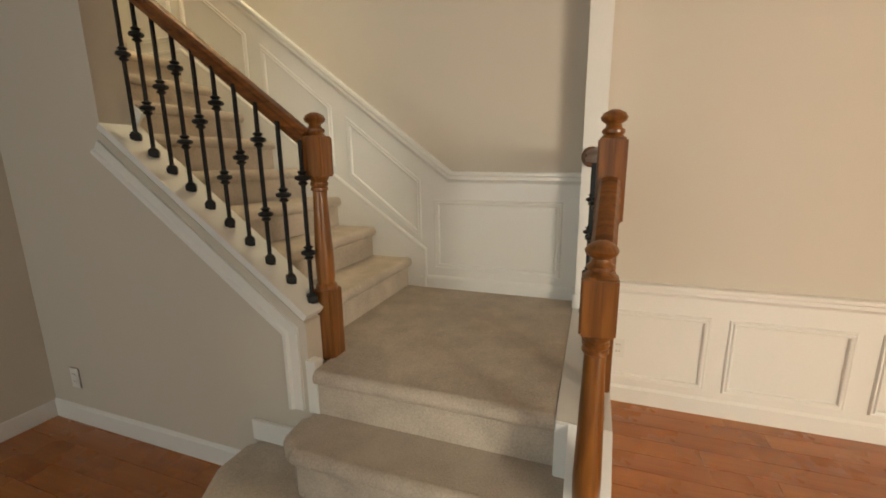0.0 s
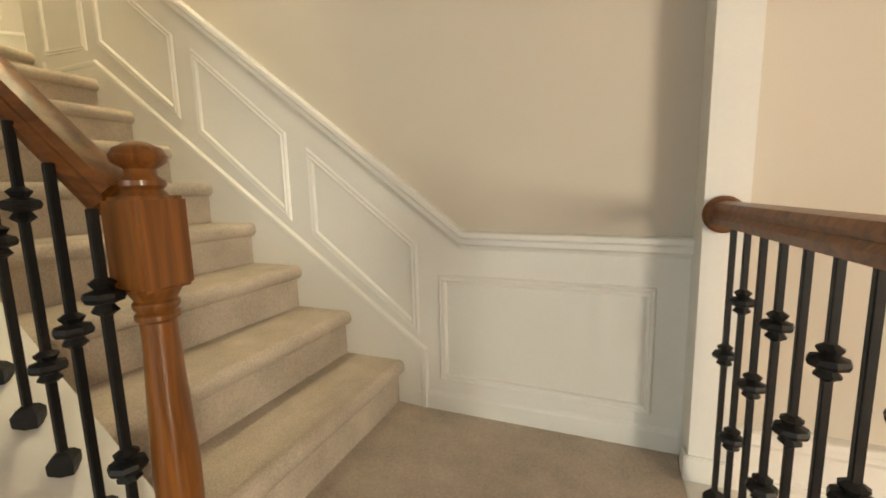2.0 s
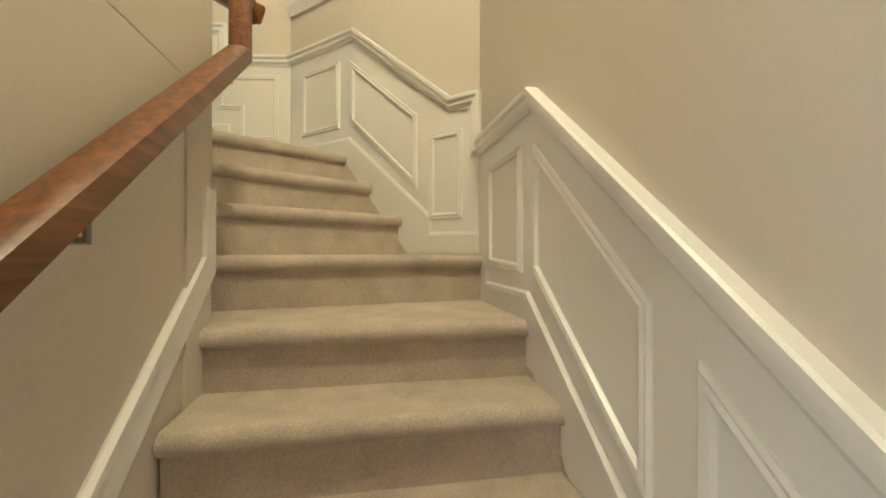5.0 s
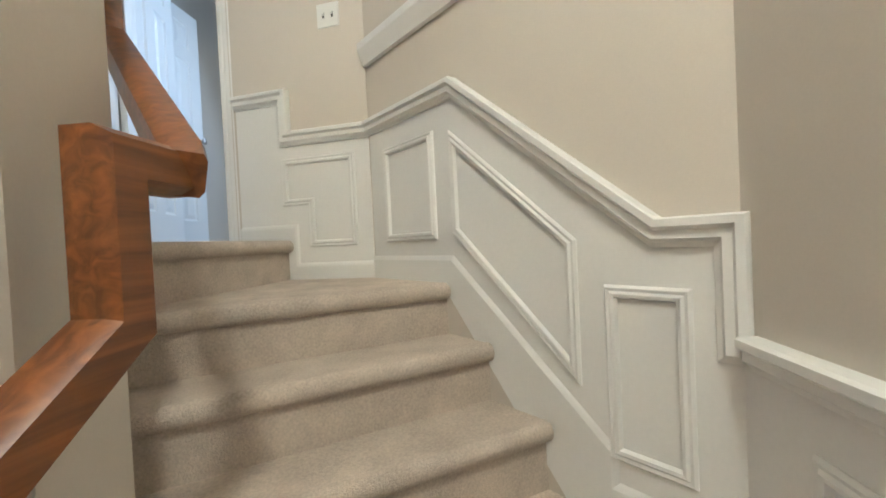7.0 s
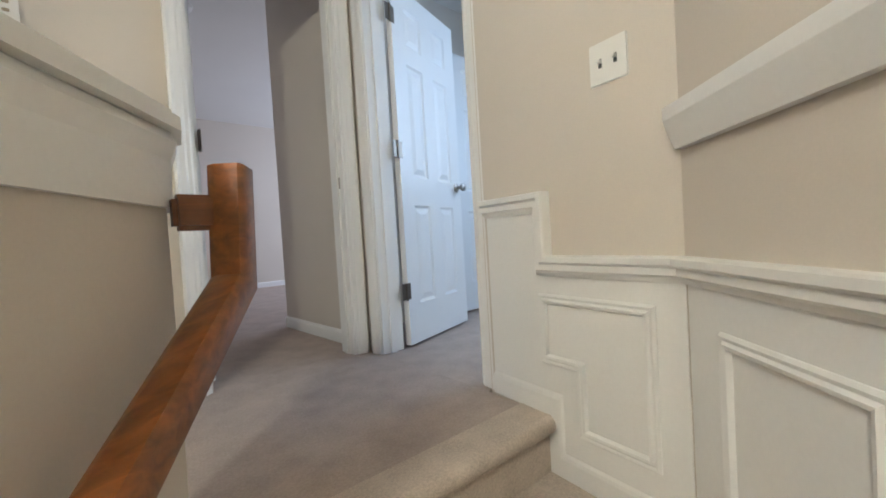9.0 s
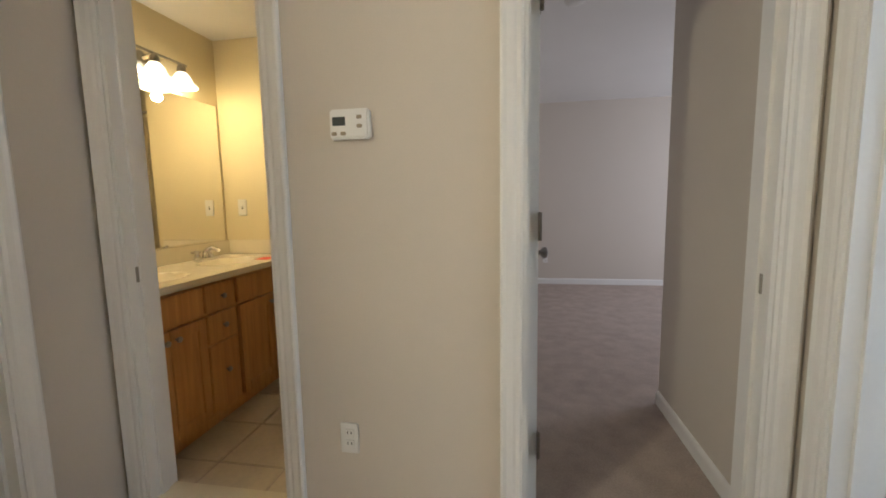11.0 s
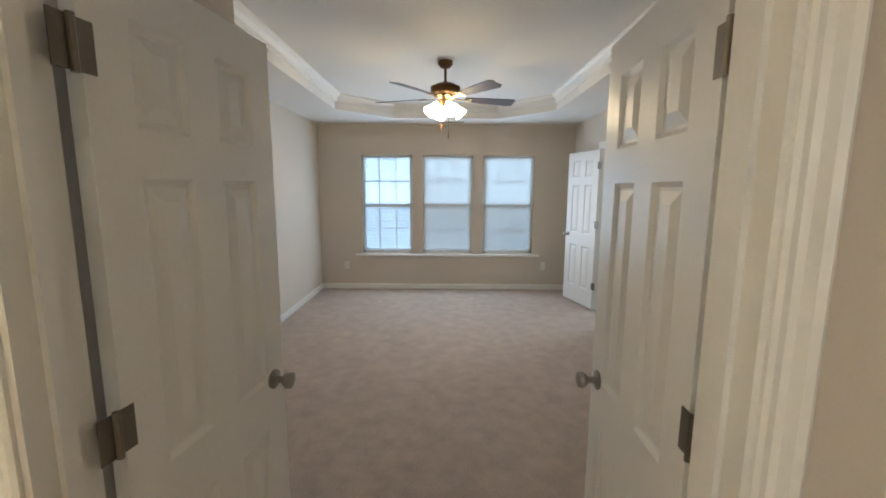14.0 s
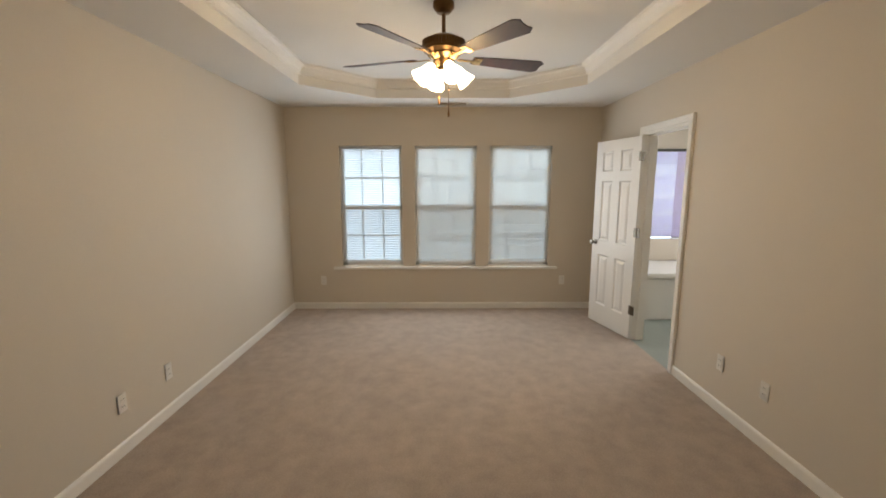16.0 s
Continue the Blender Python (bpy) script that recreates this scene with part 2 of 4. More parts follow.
def rails(pl, path, parent, prof=CHAIR, name="chair_rail"):
    return part(name, pl.mould(bmesh.new(), path, prof), TRIM, parent)


def wall(name, bm, label, material=PAINT):
    return tagged(part(name, bm, material), label, "wall", kind="structure")


def slab(pts, z0, z1):
    return extrude_poly(bmesh.new(), pts, z0, z1)


def add_boxes(*bs):
    bm = bmesh.new()
    for b in bs:
        box(bm, *b)
    return bm

# ---- lower storey ----
floor_low = tagged(part("floor", boxed(-6, 6, -4.2, 2.7, -0.15, -0.004), GROUT), "red-brown hardwood plank floor of the lower storey", "floor", kind="structure")

back = Plane((0, BY), (1, 0), (0, -1))
wb = wall("wall_back", add_boxes((KX - 0.1, 6, BY, BY + 0.14, -0.1, 2.99), (KX - 0.1, -0.46, BY, BY + 0.14, 2.99, 6.0)), "tall beige stairwell wall with white wainscot mouldings")
# landing and flight wainscot
SL = 0.76


def wainscot(pl, pts, parent):
    """Thin white board below the chair rail."""
    bm = bmesh.new()
    a = [bm.verts.new(pl.at(u, z, 0.004)) for u, z in pts]
    b = [bm.verts.new(pl.at(u, z, -0.01)) for u, z in pts]
    bm.faces.new(a)
    bm.faces.new(b[::-1])
    for i in range(len(a)):
        j = (i + 1) % len(a)
        bm.faces.new((a[i], a[j], b[j], b[i]))
    return part("wainscot", bm, TRIM, parent)


wainscot(back, [(KX, 2.0), (-1.9, 1.9), (-0.3, 0.5), (0.81, 0.5), (0.81, 1.23), (0.06, 1.24), (-1.90, 2.745), (KX, 2.745)], wb)
wainscot(back, [(0.915, 0), (5.99, 0), (5.99, 0.65), (0.915, 0.65)], wb)
rails(back, [(KX + 0.04, 2.73), (-1.90, 2.73), (0.06, 1.225), (0.81, 1.215)], wb)
panel(back, [(-0.03, 0.70), (0.72, 0.69), (0.72, 1.12), (-0.03, 1.125)], wb)
panel(back, [(-0.118, 0.873), (-0.118, 1.24), (-0.615, 1.633), (-0.615, 1.266)], wb)
panel(back, [(-0.719, 1.325), (-0.719, 1.70), (-1.233, 2.116), (-1.233, 1.735)], wb)
panel(back, [(-1.345, 1.81), (-1.345, 2.19), (-1.89, 2.625), (-1.89, 2.225)], wb)
panel(back, [(-1.985, 2.21), (-1.985, 2.645), (-2.36, 2.645), (-2.36, 2.225)], wb)
rails(back, [(KX + 0.06, 2.20), (KX + 0.06, 2.05), (-1.96, 2.05), (-0.19, 0.765), (-0.19, 0.57)], wb, BAND, "stair_skirt")
rails(back, [(-0.13, 0.57), (0.80, 0.57)], wb, SKIRT, "baseboard")
# dining side of the same wall
rails(back, [(0.92, 0.64), (6, 0.64)], wb)
rails(back, [(0.92, 0.0), (6, 0.0)], wb, [(0, 0), (0, 0.014), (0.085, 0.014), (0.1, 0.004), (0.1, 0)], "baseboard")
for i in range(9):
    u0 = (0.98, 1.56)[min(i, 1)] + max(0, i - 1) * 0.60
    u1 = u0 + (0.51 if i else 0.50)
    panel(back, [(u0, 0.14), (u1, 0.14), (u1, 0.545), (u0, 0.545)], wb)

wc = wall("wall_column", add_boxes((0.81, 0.915, 2.45, BY - 0.002, -0.05, 2.74)), "cream painted corner column beside the landing", TRIM)
part("baseboard", boxed(0.797, 0.925, 2.438, 2.50, 0.57, 0.65, bevel=0.004), TRIM, wc)

STEP_Y0, STEP_Y1 = 1.60, BY
# wall under and beside the flight: polygon in x-z
def cap_z(x):
    return 0.700 - 0.755 * x


bm = bmesh.new()
pts = [(-1.85, -0.05), (-0.13, -0.05), (-0.13, cap_z(-0.13) - 0.05), (-1.10, cap_z(-1.10) - 0.05), (-1.10, 2.74), (-1.85, 2.74)]
lo = [bm.verts.new((x, 1.45, z)) for x, z in pts]
hi = [bm.verts.new((x, 1.592, z)) for x, z in pts]
bm.faces.new(lo)
bm.faces.new(hi[::-1])
for i in range(len(pts)):
    j = (i + 1) % len(pts)
    bm.faces.new((lo[i], lo[j], hi[j], hi[i]))
wu = wall("wall_under_stairs", bm, "grey-beige wall below the open stair flight")
under = Plane((0, 1.45), (1, 0), (0, -1))
rails(under, [(-1.85, 0.0), (-0.46, 0.0)], wu, [(0, 0), (0, 0.014), (0.085, 0.014), (0.1, 0.004), (0.1, 0)], "baseboard")
part("baseboard", boxed(-0.44, -0.14, 1.434, 1.45, 0.19, 0.285, bevel=0.003), TRIM, wu)
# white stringer with cap
bm = bmesh.new()
sweep(bm, [(-0.125, 1.52, cap_z(-0.125) - 0.03), (-1.10, 1.52, cap_z(-1.10) - 0.03)], [(-0.085, 0), (-0.085, 0.028), (0.085, 0.028), (0.085, 0)])
part("stringer_cap", bm, TRIM, wu)
bm = bmesh.new()
under.mould(bm, [(-0.135, 0.38), (-0.135, cap_z(-0.13) - 0.055), (-1.10, cap_z(-1.10) - 0.055)], [(0.03, 0), (0.03, 0.012), (0.07, 0.012), (0.078, 0.022), (0.092, 0.022), (0.098, 0.006), (0.098, 0)])
part("stringer", bm, TRIM, wu)
part("stringer_end", boxed(-0.135, -0.09, 1.437, 1.484, 0.38, 0.60), TRIM, wu)
wl = wall("wall_left_room", add_boxes((-1.99, -1.85, -4.2, 1.60, -0.05, 2.74)), "grey-beige wall of the lower hall")
part("baseboard", boxed(-1.85, -1.836, -4.2, 1.436, 0, 0.095, bevel=0.003), TRIM, wl)
wall("wall_south", add_boxes((-6, 6, -4.2, -4.06, -0.05, 2.74)), "plain beige wall behind the entry")
# added out of view to block the dining room's light from the lower hall
wall("wall_light_block", add_boxes((1.25, 1.37, -4.06, 0.45, -0.05, 2.74)), "unseen added wall that keeps dining room light off the entry")
wall("wall_east", add_boxes((6, 6.14, -4.2, 2.8, -0.05, 2.74)), "plain beige wall of the dining room")
# lower ceiling = slab under the upper storey, open over the stairwell
tagged(part("ceiling_lower", add_boxes((-2.2, 6.1, -5.6, 1.448, 2.74, 2.99), (-6.9, -2.2, -5.6, 0.9, 2.74, 2.83), (-0.55, 6.1, 1.45, BY, 2.74, 3.0)), CEILM), "white ceiling of the lower storey", "ceiling", kind="structure")

# ---- stairs ----
stairs = thing("staircase", "carpeted staircase with a landing and winding upper steps", "staircase", kind="structure")


def step(poly, noses, z, depth=0.22, name="step"):
    bm = slab(poly, z - depth, z)
    for a, b in noses:
        A, B = Vector((*a, z - 0.029)), Vector((*b, z - 0.029))
        prof = [(0.031 * math.cos(q), 0.031 * math.sin(q)) for q in [2 * math.pi * i / 14 for i in range(14)]]
        sweep(bm, [A, B], prof)
    return part(name, bm, CARPET, stairs, smooth=True)


# flared lowest step, second step, landing
step([(0.84, 1.02), (0.84, 1.46), (-0.37, 1.46), (-0.42, 1.40), (-0.42, 1.26), (-0.36, 1.14), (-0.24, 1.05), (-0.08, 1.02)],
     [((0.84, 1.02), (-0.08, 1.02)), ((-0.08, 1.02), (-0.24, 1.05)), ((-0.24, 1.05), (-0.36, 1.14)), ((-0.36, 1.14), (-0.42, 1.26)), ((-0.42, 1.26), (-0.42, 1.40))], 0.19)
step([(0.84, 1.245), (0.84, 1.46), (-0.10, 1.46), (-0.12, 1.40), (-0.11, 1.30), (-0.05, 1.245)],
     [((0.84, 1.245), (-0.05, 1.245)), ((-0.05, 1.245), (-0.11, 1.30)), ((-0.11, 1.30), (-0.12, 1.40))], 0.38)
step([(0.80, 1.445), (0.80, BY), (-0.36, BY), (-0.36, 1.60), (-0.09, 1.60), (-0.09, 1.445)], [((0.80, 1.445), (-0.09, 1.445))], 0.57, 0.22, "landing")
for k in range(8):
    z, x = 0.752 + 0.187 * k, -0.222 - 0.248 * k
    back_x = x - 0.30 if k < 7 else -2.62
    inner = [(back_x, STEP_Y0)] if k < 7 else [(back_x, 1.2), (-2.40, 1.40), (-2.22, 1.47), (-2.03, 1.56)]
    step([(x, STEP_Y0), (x, STEP_Y1), (back_x, STEP_Y1), *inner], [((x, STEP_Y0), (x, STEP_Y1))], z)
a1, a2, a3 = (-2.885, 2.236), (-3.04, 2.08), (-3.185, 1.935)
i1, i2, i3 = (-2.335, 1.375), (-2.445, 1.22), (-2.575, 1.05)
step([(-2.50, BY), (-2.30, 1.46), i1, (-2.75, 1.5), (-3.05, 2.07), (KX, KY)], [((-2.30, 1.46), (-2.50, BY))], 2.265)
step([a1, i1, i2, (-2.9, 1.4), (-3.2, 1.92)], [(i1, a1)], 2.47)
step([a2, i2, i3, (-3.0, 1.3), (-3.3, 1.82)], [(i2, a2)], 2.66)
step([a3, i3, (-2.60, 1.0), (-3.66, 1.0), (AX, AY)], [(i3, a3)], 2.85, 0.21)
tagged(part("carpet_hall", slab([(-2.61, 1.06), (-3.62, 1.10), (-3.70, 0.0), (-3.70, -1.2), (-7.0, -1.25), (-7.0, -4.75), (-1.2, -4.75), (-1.2, 1.45), (-2.02, 1.45), (-2.22, 1.36), (-2.42, 1.06), (-2.45, 0.95)], F - 0.19, F), CARPET_UP), "beige hall carpet at the top of the stairs", "floor", kind="structure")
step([(-2.605, 1.085), (-3.61, 1.125), (-3.63, 1.0), (-2.605, 0.98)], [((-2.605, 1.085), (-3.61, 1.125))], F + 0.001, 0.2)

# ---- slanted wall and switch wall ----
slant = Plane((KX, KY), (0.7071, 0.7071), (0.7071, -0.7071))
nx, ny = -0.7071 * 0.13, 0.7071 * 0.13
wa = wall("wall_slanted", slab([(KX, KY), (AX, AY), (AX + nx * 1.0, AY + ny), (KX + nx, KY + ny)], 1.9, 6.0), "slanted beige stair wall with white wainscot")
wainscot(slant, [(-1.42, 2.8), (-0.9, 2.8), (-0.37, 2.2), (0, 2.2), (0, 2.74), (-0.045, 2.74), (-0.045, 2.97), (-0.17, 2.97), (-0.84, 3.51), (-1.42, 3.51)], wa)
rails(slant, [(-1.42, 3.50), (-0.84, 3.50), (-0.17, 2.965), (-0.045, 2.965), (-0.045, 2.73), (0, 2.73)], wa)
panel(slant, [(-0.29, 2.44), (-0.09, 2.44), (-0.09, 2.875), (-0.29, 2.875)], wa)
panel(slant, [(-0.86, 3.03), (-0.365, 2.60), (-0.365, 2.99), (-0.86, 3.395)], wa)
panel(slant, [(-1.30, 3.01), (-0.95, 3.01), (-0.95, 3.415), (-1.30, 3.415)], wa)
rails(slant, [(-1.42, 2.85), (-0.90, 2.85), (-0.37, 2.415), (-0.37, 2.28), (0, 2.28)], wa, [(0, 0), (0, 0.013), (0.082, 0.013), (0.093, 0.008), (0.1, 0.004), (0.1, 0)], "stair_skirt")
bm = bmesh.new()
sweep(bm, [slant.at(-1.42, 3.86), slant.at(0, 3.86)], [(-0.02, -0.045), (0.02, -0.045), (0.03, -0.02), (0.045, 0.02), (0.045, 0.05), (-0.02, 0.05)])
part("ledge_trim", bm, TRIM, wa, "white ledge trim high on the wall")

CE = (-3.67, 0.83)           # end of the switch wall at the side room's casing
cd = Vector((AX - CE[0], AY - CE[1]))
CL = cd.length
sw = Plane(CE, (cd.x, cd.y), (cd.y, -cd.x))
q1, q2 = sw.at(0, 0, -0.13), sw.at(CL + 0.04, 0, -0.13)
wsw = wall("wall_switch", slab([CE, (AX, AY), (q2.x, q2.y), (q1.x, q1.y)], 2.6, 6.0), "beige wall with light switch and stepped chair rail")
wainscot(sw, [(0.03, F), (0.28, F), (0.28, 2.8), (CL, 2.8), (CL, 3.51), (0.275, 3.51), (0.275, 3.715), (0.03, 3.715)], wsw)
rails(sw, [(0.03, 3.705), (0.275, 3.705), (0.275, 3.50), (CL, 3.50)], wsw)
part("panel_moulding", sw.mould(bmesh.new(), [(0.42, 3.005), (0.675, 3.005), (0.675, 3.44), (0.28, 3.44), (0.28, 3.21), (0.42, 3.21)], PANEL, True), TRIM, wsw)
rails(sw, [(0.03, F), (0.28, F), (0.28, 2.85), (CL, 2.85)], wsw, SKIRT, "baseboard")
SX = -3.69
side = Plane((SX, 0), (0, 1), (1, 0))
BLUE0, BLUE1 = 0.05, 0.78
wsd = wall("wall_side_room", add_boxes((SX - 0.13, SX, BLUE1, 0.828, F - 0.1, 6.0), (SX - 0.13, SX, -0.07, BLUE0, F - 0.1, 6.0), (SX - 0.13, SX, BLUE0, BLUE1, F + 2.03, 6.0), (SX - 0.13, SX, -1.22, -0.07, F - 0.1, 6.0)), "beige wall with a doorway to the side room")


def casing(pl, u0, u1, z0, z1, parent):
    return part("casing", pl.mould(bmesh.new(), [(u0, z0), (u0, z1), (u1, z1), (u1, z0)], CASE), TRIM, parent)


def jamb(pl, u0, u1, z0, z1, depth, parent):
    """Lining of an opening, with stops."""
    bm = bmesh.new()
    for a, b in (((u0, z0), (u0, z1)), ((u0, z1), (u1, z1)), ((u1, z1), (u1, z0))):
        pa, pb = pl.at(*a), pl.at(*b)
        d = (pb - pa).normalized()
        inn = d.cross(pl.n)
        t = 0.012
        vs = [bm.verts.new(p + pl.n * h + inn * w) for p in (pa, pb) for h in (0.002, -depth - 0.002) for w in (-0.004, t)]
        idx = [(0, 1, 3, 2), (4, 6, 7, 5), (0, 4, 5, 1), (2, 3, 7, 6), (0, 2, 6, 4), (1, 5, 7, 3)]
        for q in idx:
            bm.faces.new([vs[i] for i in q])
        vs = [bm.verts.new(p + pl.n * h + inn * w) for p in (pa, pb) for h in (-depth * 0.35, -depth * 0.62) for w in (t, t + 0.011)]
        for q in idx:
            bm.faces.new([vs[i] for i in q])
    return part("jamb", bm, TRIM, parent)


casing(side, BLUE0, BLUE1, F, F + 2.03, wsd)
jamb(side, BLUE0, BLUE1, F, F + 2.03, 0.13, wsd)

# ---- knee wall round the stairwell ----
KN = F + 0.81
knee_pts = [(-1.85, 1.592), (-2.05, 1.592), (-2.32, 1.46), (-2.60, 1.08), (-2.615, 0.99), (-2.55, 0.915), (-2.44, 0.905), (-2.42, 1.06), (-2.22, 1.36), (-2.02, 1.45), (-1.85, 1.45)]
kw = wall("wall_knee", slab(knee_pts, 1.6, KN), "beige half wall round the stairwell")
part("upper", boxed(-1.85, -1.33, 1.45, 1.592, 2.742, KN), PAINT, kw)
cap_pts = [(-1.335, 1.62), (-2.06, 1.622), (-2.34, 1.485), (-2.628, 1.095), (-2.648, 0.985), (-2.567, 0.882), (-2.41, 0.87), (-2.39, 1.05), (-2.20, 1.33), (-2.01, 1.42), (-1.335, 1.42)]
bm = slab(cap_pts, KN, KN + 0.035)
bmesh.ops.bevel(bm, geom=[e for e in bm.edges if e.verts[0].co.z > KN + 0.03 and e.verts[1].co.z > KN + 0.03], offset=0.012, segments=3, affect="EDGES")
part("cap", bm, TRIM, kw, "white moulded cap")
bm = bmesh.new()
sweep(bm, [(x, y, KN) for x, y in [(-1.34, 1.592)] + knee_pts[1:-1] + [(-1.34, 1.45)]], [(-0.003, -0.001), (0.012, -0.001), (0.022, -0.02), (0.012, -0.05), (0.01, -0.13), (-0.003, -0.13)])
part("apron", bm, TRIM, kw)
kp = Plane((0, 1.592), (-1, 0), (0, 1))
rails(kp, [(1.10, 1.49), (2.06, 2.215), (2.06, 2.47)], kw, BAND, "stair_skirt")
wall("wall_stairwell_bedroom", add_boxes((-1.20, -0.45, 1.455, 1.592, 2.76, 5.9), (-0.55, -0.45, 1.592, 2.9, 2.76, 5.9)), "beige wall between stairwell and bedroom")

# ---- upper hall walls ----
SECTION[0] = OFF
TY = 0.05
ther = Plane((0, TY), (-1, 0), (0, 1))
BA0, BA1 = -1.27, -1.89     # bath opening
B20, B21 = -2.74, -3.45     # small bedroom opening
H = F + 2.03
wt = wall("wall_thermostat", add_boxes((B20, BA1, TY - 0.13, TY, F - 0.1, CEIL), (BA1, BA0, TY - 0.13, TY, H, CEIL), (BA0, -0.54, TY - 0.13, TY, F - 0.1, CEIL), (B21, B20, TY - 0.13, TY, H, CEIL), (SX + 0.152, B21, TY - 0.13, TY, F - 0.1, CEIL)), "beige hall wall with thermostat between two doorways")
for a, b in ((BA0, BA1), (B20, B21)):
    casing(ther, -a, -b, F, H, wt)
    jamb(ther, -a, -b, F, H, 0.13, wt)
rails(ther, [(-BA1 + 0.07, F), (-B20 - 0.07, F)], wt, SKIRT, "baseboard")
MD0, MD1 = 0.385, 1.535
MX = -1.18
mast = Plane((MX, 0), (0, -1), (-1, 0))
wm = wall("wall_master_doors", add_boxes((MX, MX + 0.125, TY + 0.001, MD0, F - 0.1, CEIL), (MX, MX + 0.125, MD1, 1.72, F - 0.1, CEIL), (MX, MX + 0.125, MD0, MD1, F + 2.0, CEIL)), "beige hall wall with open double doorway")
casing(mast, -MD1, -MD0, F, F + 2.0, wm)
jamb(mast, -MD1, -MD0, F, F + 2.0, 0.125, wm)
mb = Plane((MX + 0.125, 0), (0, 1), (1, 0))
casing(mb, MD0, MD1, F, F + 2.0, wm)
tagged(part("ceiling_hall", add_boxes((-7, -1.18, -5.4, 3.0, CEIL, CEIL + 0.15), (-1.18, -0.35, 1.58, 3.0, CEIL, CEIL + 0.15)), CEILM), "white ceiling of the upper hall and stairwell", "ceiling", kind="structure")

# ---- small bedroom and blue room behind the hall ----
wall("wall_small_bedroom", add_boxes((-7, -1.9, -4.75, -4.6, F - 0.1, CEIL)), "pale far wall of the small bedroom")
rails(Plane((0, -4.6), (-1, 0), (0, 1)), [(2.4, F), (6.8, F)], bpy.data.objects["wall_small_bedroom"], SKIRT, "baseboard")
wall("wall_bath_back", add_boxes((-2.60, -2.48, -4.6, TY - 0.13, F - 0.1, CEIL)), "wall between bathroom and small bedroom", PAINT)
sbw = Plane((SX, 0), (0, 1), (1, 0))
rails(sbw, [(-1.22, F), (-0.21, F)], wsd, SKIRT, "baseboard")
tagged(part("floor_blue_room", add_boxes((-7, SX + 0.35, -1.0, 0.95, F - 0.15, F - 0.003), (-7, SX + 0.14, 0.95, 3.0, F - 0.15, F - 0.003)), CARPET_UP), "carpet of the daylit side room", "floor", kind="structure")
wall("wall_blue_room", add_boxes((-7, -6.9, -4.7, 3.0, F - 0.1, CEIL), (-5.75, -5.63, -0.52, 2.2, F - 0.1, CEIL), (-7, SX + 0.02, 2.2, 2.3, F - 0.1, CEIL), (-7, SX - 0.002, -0.52, -0.42, F - 0.1, CEIL)), "plain walls of the daylit side room")

# ---- bathroom ----
BXW = -0.66   # mirror wall
BYS = -1.33   # far side wall
wba = wall("wall_bath", add_boxes((BXW, BXW + 0.12, BYS - 0.1, TY - 0.13, F - 0.1, CEIL), (-1.25, BXW, BYS - 0.12, BYS, F - 0.1, CEIL), (-2.48, BXW, -2.3, -2.2, F - 0.1, CEIL)), "bathroom walls with yellow lamplight put into their colour", PAINT_LAMPLIT)
tagged(part("ceiling_bath", add_boxes((-2.48, BXW, -2.2, TY - 0.13, F + 2.315, F + 2.39)), CEILM), "bathroom ceiling", "ceiling", kind="structure")
fb = tagged(part("floor_bath", add_boxes((-2.48, BXW, -2.2, TY - 0.0, F - 0.1, F - 0.002)), GROUT), "beige ceramic tile bathroom floor", "floor", kind="structure")
tm = mesh_of(boxed(-0.163, 0.163, -0.163, 0.163, 0, 0.007, bevel=0.003), "tile", TILE)
for i in range(5):
    for j in range(4):
        o = new("tile", tm)
        o.parent = fb
        o.location = (-2.26 + 0.163 + 0.333 * i - 0.1, BYS + 0.265 + 0.333 * j, F - 0.002)
tagged(part("door_sill", boxed(BA1 + 0.01, BA0 - 0.01, TY - 0.13, TY, F - 0.01, F + 0.012, bevel=0.004), MARBLE), "pale stone threshold at the bathroom door", "threshold", kind="structure")
VX = -1.20     # cabinet front
vanity = thing("vanity_cabinet", "honey oak bathroom vanity with doors and drawers", "cabinet")
part("body", boxed(VX + 0.02, BXW - 0.002, BYS + 0.002, TY - 0.14, F + 0.1, F + 0.70), CAB, vanity)
part("top_rail", boxed(VX + 0.02, VX + 0.04, BYS + 0.002, TY - 0.14, F + 0.70, F + 0.803), CAB, vanity)
part("plinth", boxed(VX + 0.08, BXW - 0.01, BYS + 0.004, TY - 0.15, F, F + 0.1), CAB, vanity)


def knob(x, y, z, parent, r=0.014, axis="x", sgn=-1, m=NICKEL):
    bm = bmesh.new()
    lathe(bm, [(0.005, 0), (0.005, 0.012 * sgn), (r, 0.016 * sgn), (r * 0.95, 0.024 * sgn), (r * 0.5, 0.029 * sgn)], (x, y, z), 12, axis)
    return part("knob", bm, m, parent, smooth=True)


def front(y0, y1, z0, z1, knobs, name):
    bm = boxed(VX, VX + 0.02, y0, y1, z0, z1, bevel=0.004)
    if name == "door":
        for b in ((y0, y0 + 0.05, z0, z1), (y1 - 0.05, y1, z0, z1), (y0 + 0.05, y1 - 0.05, z0, z0 + 0.05), (y0 + 0.05, y1 - 0.05, z1 - 0.05, z1)):
            box(bm, VX - 0.008, VX + 0.002, *b, bevel=0.002)
    ob = part(name, bm, CAB, vanity)
    for ky, kz in knobs:
        knob(VX - (0.008 if name == "door" else 0), ky, kz, ob)


